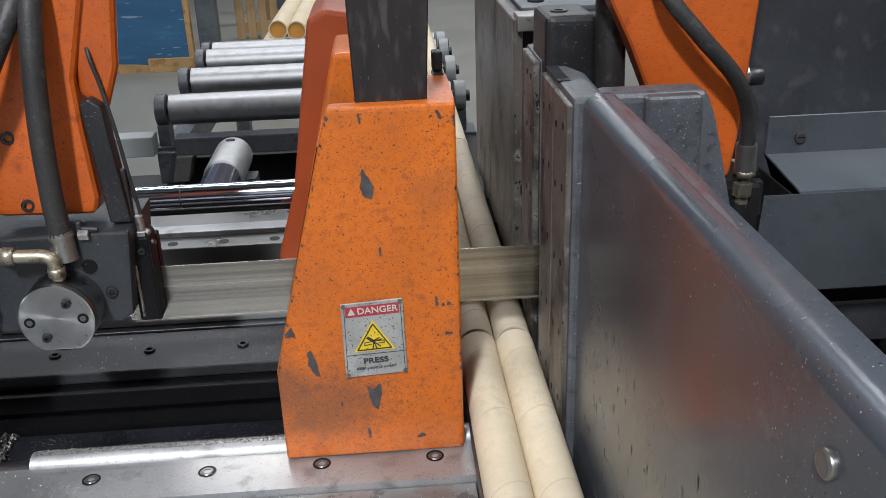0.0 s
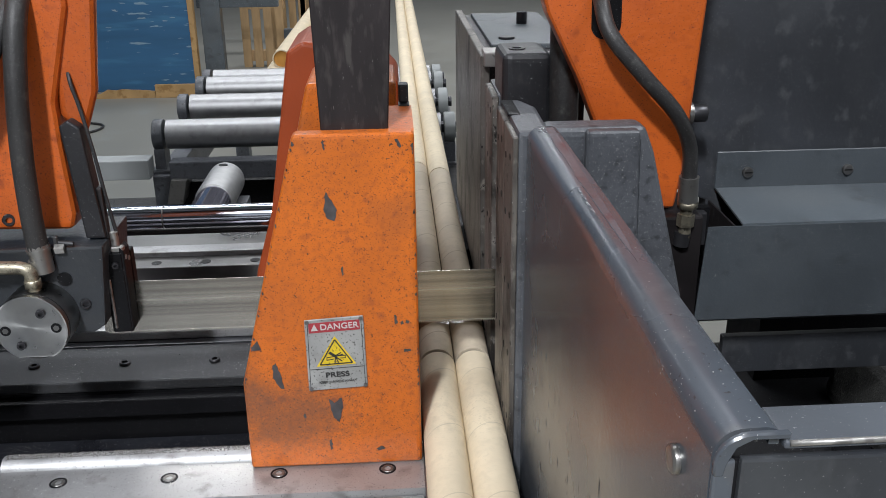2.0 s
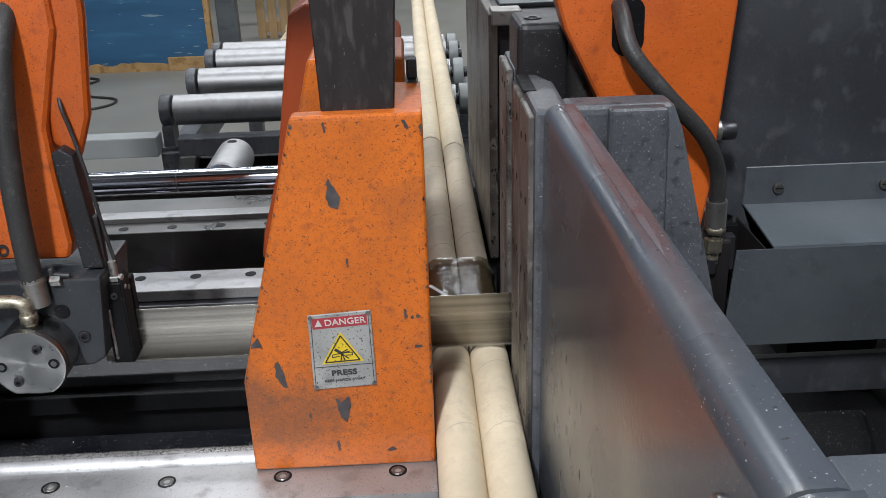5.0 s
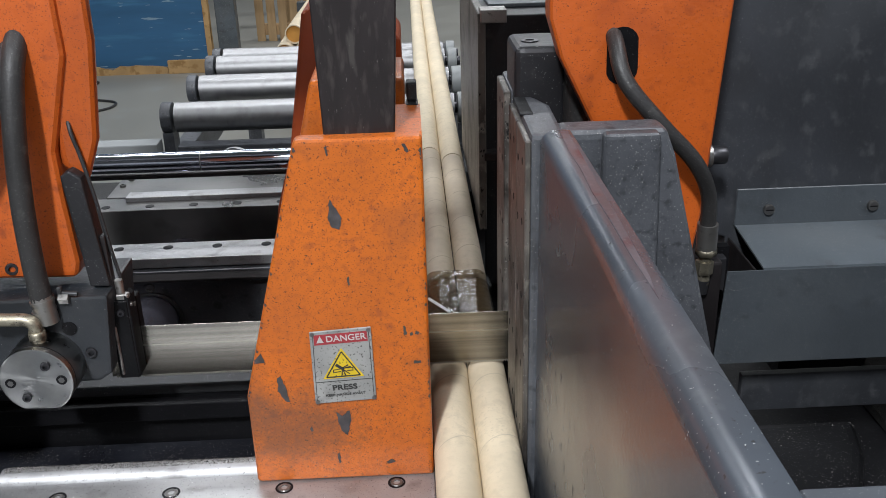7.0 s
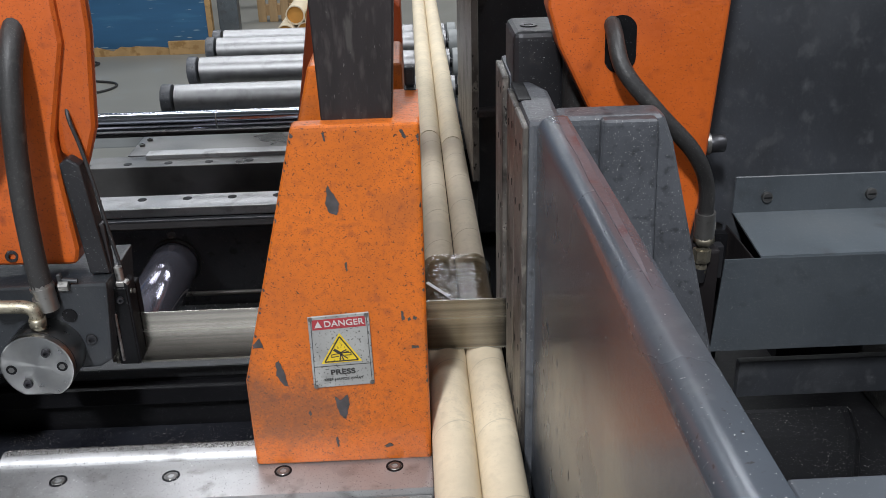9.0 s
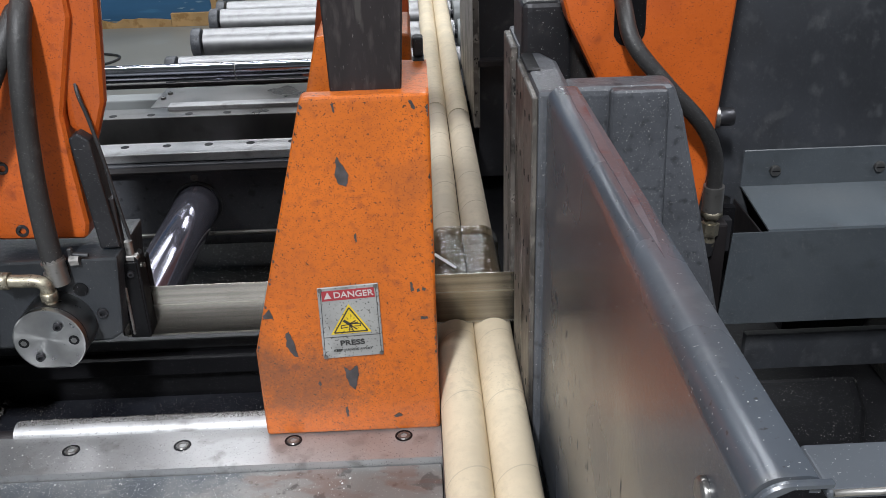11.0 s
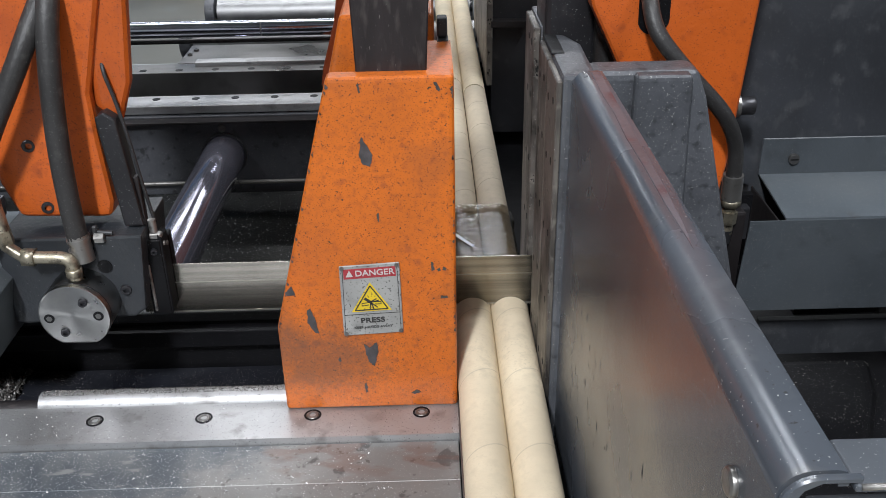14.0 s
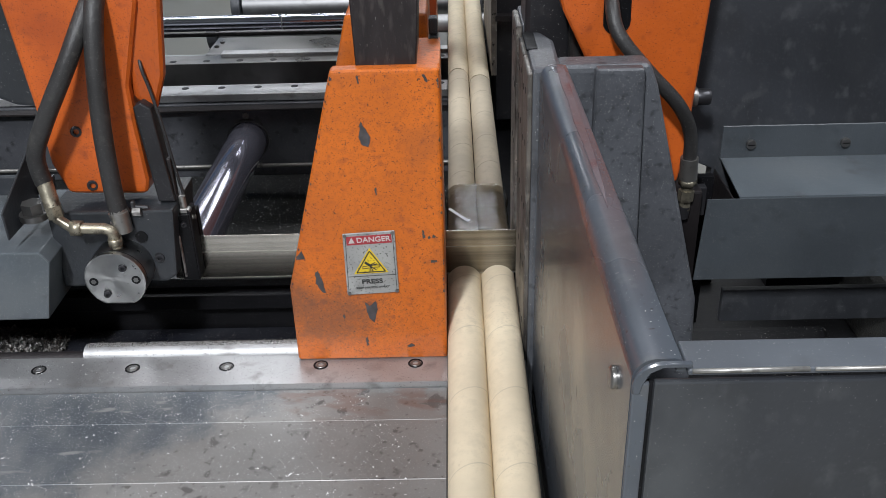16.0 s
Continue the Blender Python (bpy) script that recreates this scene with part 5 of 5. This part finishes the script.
# ---- shuttle carriage behind the blade ----
def shuttle():
    s = thing("shuttle_carriage", (0, 0, 0), "dark feeding shuttle with bright rails and orange vise", "shuttle carriage")
    X0, X1 = -1.25, -0.012
    r = part("front_rail", soften(box(bm_new(), X0, X1, -0.053, 0.026, -0.02, 0.0), 0.002), M_STEEL, s, "bright steel slide rail with countersunk holes")
    def holes(rail, y, n):
        first = None
        for k in range(n):
            x = -0.031 - 0.0963 * k
            if first is None:
                bm = bm_new()
                rod(bm, (x, y, -0.001), (x, y, 0.0007), 0.0098, 18)
                first = part("screw_hole", bm, M_BLACK, rail)
            else:
                again(first, rail, (x, y, WHERE[first].z))
    holes(r, 0.0, 12)
    bm = box(bm_new(), X0, X1, -0.067, 0.02, -0.225, -0.022)
    f = part("front_face", soften(bm, 0.003), M_FACE, s, "dark cast front wall of the shuttle")
    specks(s, "y", -0.0675, (-1.0, -0.10), (-0.20, -0.03), 700, 0.0010, 49)
    part("face_ledge", soften(box(bm_new(), X0, X1, -0.097, -0.065, -0.032, -0.026), 0.001, 1), M_BLACK_STEEL, s)
    bm = bm_new()
    rod(bm, (-0.540, -0.0745, -0.119), (-0.540, -0.066, -0.119), 0.0555, 40, inner=0.0495)
    part("rod_seal", soften(bm, 0.0015, 1), M_RAIL_DULL, s)
    socket_screw(f, (-0.540, -0.0675, -0.054), "front", 0.009, M_BOLT_ZINC)
    part("thin_pipe", rod(bm_new(), (X0, -0.080, -0.190), (X1, -0.080, -0.190), 0.0055, 10), M_ZINC, s)
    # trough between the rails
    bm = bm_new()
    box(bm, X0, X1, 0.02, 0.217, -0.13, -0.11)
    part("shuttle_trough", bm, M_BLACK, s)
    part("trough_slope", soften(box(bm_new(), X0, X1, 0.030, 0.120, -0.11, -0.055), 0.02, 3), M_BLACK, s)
    r = part("rear_rail", soften(box(bm_new(), X0, X1, 0.217, 0.298, -0.12, 0.0), 0.002), M_STEEL_WEAR, s, "steel slide rail with countersunk holes")
    holes(r, 0.240, 12)
    part("rear_strip", soften(box(bm_new(), -0.670, X1, 0.272, 0.310, -0.004, 0.010), 0.002), M_STEEL, s)
    part("rear_ledge", soften(box(bm_new(), -0.725, X1, 0.310, 0.49, -0.03, -0.002), 0.002), M_STEEL_WEAR, s, "flat steel ledge")
    part("rear_wall", soften(box(bm_new(), X0, X1, 0.298, 0.310, -0.12, -0.022), 0.002), M_STEEL_WEAR, s)
    for x, y in ((-0.700, 0.43), (-0.708, 0.385)):
        socket_screw(s, (x, y, 0.0), "up", 0.007, M_BOLT_ZINC)
    # clamp ram
    ram = part("clamp_ram", rod(bm_new(), (-1.25, 0.098, 0.145), (-0.25, 0.098, 0.145), 0.0202, 40), M_CHROME, s, "polished chrome clamp ram")
    part("ram_mark", rod(bm_new(), (-0.448, 0.098, 0.145), (-0.446, 0.098, 0.145), 0.0205, 40), M_ZINC, ram)
    # added dark rod; stands for the dark reflection along the ram's underside
    part("stay_rod", rod(bm_new(), (-1.25, 0.125, 0.108), (-0.25, 0.125, 0.108), 0.006, 16), M_BLACK_STEEL, s)
    # orange moving jaw
    bm = bm_new()
    prism(bm, [(-0.300, 0.001), (-0.030, 0.001), (-0.030, 0.38), (-0.075, 0.43), (-0.185, 0.452), (-0.212, 0.435), (-0.258, 0.16), (-0.292, 0.05)], "y", 0.060, 0.26)
    jaw = part("moving_jaw", soften(bm, 0.008, 3), M_SHADED_ORANGE, s, "orange cast shuttle jaw, coloured darker for shade")
    # dark fixed jaw
    part("fixed_jaw", soften(box(bm_new(), 0.112, 0.27, -0.02, 0.50, -0.10, 0.432), 0.004), M_JAW_BLACK, s, "black steel shuttle jaw")
    l = part("jaw_liner", soften(box(bm_new(), 0.100, 0.114, -0.045, 0.52, 0.03, 0.440), 0.0015, 1), M_LINER, s, "stained worn steel jaw liner")
    part("jaw_clip", soften(box(bm_new(), 0.104, 0.150, -0.060, -0.015, 0.425, 0.448), 0.002), M_ZINC, s)
    part("jaw_top", soften(box(bm_new(), 0.128, 0.265, 0.06, 0.46, 0.432, 0.440), 0.002), M_SHEET, s)
    part("cap_screw", soften(rod(bm_new(), (0.21, 0.30, 0.438), (0.21, 0.30, 0.462), 0.010, 18), 0.002), M_BOLT, s)
    part("cap_screw", soften(rod(bm_new(), (0.16, 0.12, 0.438), (0.16, 0.12, 0.444), 0.014, 18), 0.002), M_BOLT, s)
    part("jaw_foot", soften(box(bm_new(), -0.012, 0.30, 0.26, 0.40, -0.13, -0.001), 0.003), M_BLACK, s)
    part("jaw_brace", soften(box(bm_new(), 0.11, 0.20, -0.05, -0.02, 0.17, 0.185), 0.002), M_BLACK_STEEL, s)
    return s, jaw


shuttle_ob, shuttle_jaw = shuttle()


# ---- roller conveyor ----
def roller_unit(y):
    u = thing("conveyor_roller", (-0.33, y, -0.045), "bright steel conveyor roller in bearing blocks", "roller", "conveyor rollers")
    part("roller_barrel", rod(bm_new(), (-0.762, y, -0.045), (0.112, y, -0.045), 0.047, 48), M_ROLLER, u)
    for x0, x1 in ((-0.806, -0.772), (0.122, 0.158)):
        b = part("bearing_block", soften(rod(bm_new(), (x0, y, -0.045), (x1, y, -0.045), 0.050, 12), 0.006, 2), M_LIGHT_GREY if x0 > 0 else M_CAST, u)
        part("foot", soften(box(bm_new(), x0, x1, y - 0.035, y + 0.035, -0.16, -0.085), 0.003), M_CAST, u)
        part("foot_flange", soften(box(bm_new(), x0 - 0.012, x1 + 0.030, y - 0.055, y + 0.055, -0.168, -0.150), 0.003), M_CAST, u)
    part("axle", rod(bm_new(), (-0.810, y, -0.045), (0.172, y, -0.045), 0.018, 16), M_BOLT, u)
    return u


for yy in (1.93, 2.311, 2.640, 2.785):
    roller_unit(yy)
frm = thing("conveyor_stand", (-0.33, 2.8, -0.5), "dark steel stand carrying the conveyor rollers", "stand")
for x0, x1 in ((-0.808, -0.745), (0.118, 0.176)):
    part("side_rail", soften(box(bm_new(), x0, x1, 1.85, 3.6, -0.26, -0.16), 0.004), M_CAST, frm)
    for yl in (1.95, 3.4):
        part("leg", soften(box(bm_new(), x0, x1, yl - 0.04, yl + 0.04, FLOOR, -0.26), 0.004), M_CAST, frm)
part("cross_beam", soften(box(bm_new(), -0.745, 0.118, 1.82, 1.88, -0.165, -0.108), 0.004), M_CAST, frm)
part("cross_beam", soften(box(bm_new(), -0.745, 0.118, 1.882, 2.15, -0.30, -0.19), 0.004), M_BLACK, frm)
part("tray", soften(box(bm_new(), -0.73, 0.11, 1.845, 2.15, -0.42, -0.301), 0.004), M_CAST, frm)
bm = bm_new()
prism(bm, [(-0.74, -0.16), (-0.69, -0.16), (-0.71, -0.24), (-0.76, -0.24)], "y", 1.80, 1.90)
part("bracket", soften(bm, 0.003), M_ZINC, frm)
solid("base_beam", soften(box(bm_new(), -1.65, -0.81, 1.83, 1.90, -0.165, -0.102), 0.004), M_LIGHT_GREY, "light grey painted base beam beside the conveyor", "beam")
solid("beam_stand", soften(box(bm_new(), -1.55, -1.45, 1.84, 1.89, FLOOR, -0.165), 0.004), M_LIGHT_GREY, "light grey stand under the base beam", "stand")


# ---- background of the hall ----
board = thing("blue_board", (-2.4, 6.12, FLOOR), "tall blue painted board with gnawed chipboard foot", "board")
part("panel", soften(box(bm_new(), -4.3, -1.555, 6.12, 6.18, FLOOR + 0.05, 2.2), 0.004), M_BLUE, board, "scuffed blue painted panel")
part("foot_board", soften(box(bm_new(), -1.86, -1.52, 6.085, 6.119, FLOOR, FLOOR + 0.10), 0.004), M_OSB, board, "bare chipboard foot")
rnd = random.Random(5)
pts = [(-1.865, FLOOR), (-1.865, FLOOR + 0.045)] + [(-1.865 - 0.06 * k, FLOOR + 0.035 + 0.035 * rnd.random()) for k in range(1, 40)] + [(-4.3, FLOOR)]
part("foot_board", prism(bm_new(), pts, "y", 6.10, 6.119), M_OSB, board, "splintered bare lower edge")
part("edge_strip", soften(box(bm_new(), -1.555, -1.515, 6.11, 6.18, FLOOR, 2.2), 0.004), M_OSB, board)
part("upright", soften(box(bm_new(), -1.49, -1.34, 6.24, 6.36, FLOOR, 2.4), 0.006), M_SHEET, board, "dark steel upright")
part("crossbar", soften(box(bm_new(), -1.52, -0.90, 6.28, 6.34, -0.16, -0.09), 0.004), M_SHEET, board)


def pallet(x, y, w):
    p = thing("wooden_pallet", (x, y, FLOOR), "pale pine pallet stood on edge", "pallet", "pallets against the rack")
    for k in range(4):
        part("deck_board", soften(box(bm_new(), x + w * k / 4, x + w * (k + 0.72) / 4, y, y + 0.022, FLOOR, FLOOR + 1.2), 0.003), M_WOOD, p)
    for z in (0.05, 0.5, 1.05):
        part("bearer", soften(box(bm_new(), x, x + w * 0.95, y + 0.022, y + 0.11, FLOOR + z, FLOOR + z + 0.09), 0.003), M_WOOD, p)
    return p


pallet(-1.36, 7.3, 0.40)
pallet(-1.20, 8.0, 0.38)
pallet(-1.06, 8.6, 0.32)
rack = thing("tube_rack", (-0.8, 5.8, FLOOR), "dark steel rack holding spare cardboard tubes", "rack")
for y in (5.0, 7.2):
    part("beam", soften(box(bm_new(), -0.98, -0.28, y, y + 0.08, -0.54, -0.46), 0.004), M_SHEET, rack)
    for x in (-0.97, -0.33):
        part("leg", soften(box(bm_new(), x, x + 0.05, y, y + 0.08, FLOOR, -0.54), 0.003), M_SHEET, rack)
part("end_post", soften(box(bm_new(), -0.90, -0.85, 8.0, 8.05, FLOOR, 0.6), 0.003), M_SHEET, rack)
for k, (x, z) in enumerate(((-0.782, -0.400), (-0.665, -0.400), (-0.548, -0.400), (-0.722, -0.299), (-0.606, -0.299), (-0.490, -0.299))):
    t = thing("spare_tube", (x, 6.2, z), "tan cardboard tube with an orange core plug", "cardboard tube", "spare tubes on the rack")
    bm = bm_new()
    rod(bm, (x, 4.7 + 0.06 * (k % 2), z), (x + 0.05, 8.6, z), 0.058, 32, inner=0.051)
    part("shell", bm, M_TUBE, t)
    part("plug", rod(bm_new(), (x, 4.72 + 0.06 * (k % 2), z), (x, 4.78 + 0.06 * (k % 2), z), 0.0505, 24), M_PLUG, t)
solid("floor_cable", sweep(bm_new(), [(-2.5, 4.85, FLOOR + 0.009), (-2.2, 4.92, FLOOR + 0.009), (-2.02, 5.05, FLOOR + 0.009), (-2.02, 5.22, FLOOR + 0.009), (-2.25, 5.35, FLOOR + 0.009), (-2.38, 5.60, FLOOR + 0.009), (-2.32, 5.85, FLOOR + 0.009), (-2.6, 5.95, FLOOR + 0.009)], 0.008, 8), M_RUBBER, "black cable lying in a loop on the floor", "cable")
solid("end_post", soften(box(bm_new(), 0.02, 0.09, 5.6, 5.67, FLOOR, 1.6), 0.004), M_SHEET, "dark steel post behind the conveyor", "post")

# lamp housings on the ceiling
for lx, ly, lsx, lsy, lw in LAMPS:
    f = thing("strip_light", (lx, ly, 3.7), "long white ceiling strip light", "ceiling light", "ceiling strip lights")
    part("housing", soften(box(bm_new(), lx - lsx / 2 - 0.03, lx + lsx / 2 + 0.03, ly - lsy / 2 - 0.03, ly + lsy / 2 + 0.03, 3.60, 3.66), 0.01), M_LIGHT_GREY, f)
    part("hanger", rod(bm_new(), (lx, ly, 3.66), (lx, ly, 3.9), 0.01, 8), M_ZINC, f)


# ---- what moves ----
def motions():
    # the head waits, comes down quickly, then feeds slowly
    drop = [(0.0, 0.059), (1.0, 0.060), (2.0, 0.060), (2.3, 0.057), (2.5, 0.050), (3.0, 0.0285), (3.2, 0.021), (3.7, 0.0100), (4.5, 0.0070), (5.5, 0.0048), (6.5, 0.0025), (8.0, 0.0), (9.0, -0.002),
            (11.5, -0.0065), (12.5, -0.0085), (13.0, -0.0092), (15.0, -0.0126), (16.0, -0.0140)]
    walk(head, [(t, pose(0.001, 0.2, 0.0965 + z)) for t, z in drop])
    # the shuttle waits, then runs back along its rod
    back = [(0.0, 0.478), (2.0, 0.478), (3.6, 0.478), (3.9, 0.485), (4.3, 0.516), (5.5, 0.624), (6.0, 0.671), (6.5, 0.716), (7.0, 0.766), (8.0, 0.855), (9.0, 0.942), (10.2, 1.046),
            (11.5, 1.150), (12.0, 1.198), (12.4, 1.234), (12.6, 1.241), (12.9, 1.244), (14.0, 1.244), (16.0, 1.244)]
    walk(shuttle_ob, [(t, pose(0, y, 0)) for t, y in back])
    # its own jaw lets go of the tubes first
    at = WHERE[shuttle_jaw] - WHERE[shuttle_ob]
    walk(shuttle_jaw, [(t, pose(at.x + x, at.y, at.z)) for t, x in ((0.0, 0.004), (3.2, 0.004), (3.6, -0.008), (5.5, -0.008), (16.0, -0.008))])
    # the front vise closes on the tubes
    walk(vise_ob, [(t, pose(-0.12 + x, 0.1, 0)) for t, x in ((0.0, -0.0088), (1.0, -0.0088), (1.65, -0.0088), (1.8, -0.0075), (2.0, -0.0018), (2.2, 0.0), (3.0, 0.0), (16.0, 0.0))])


motions()
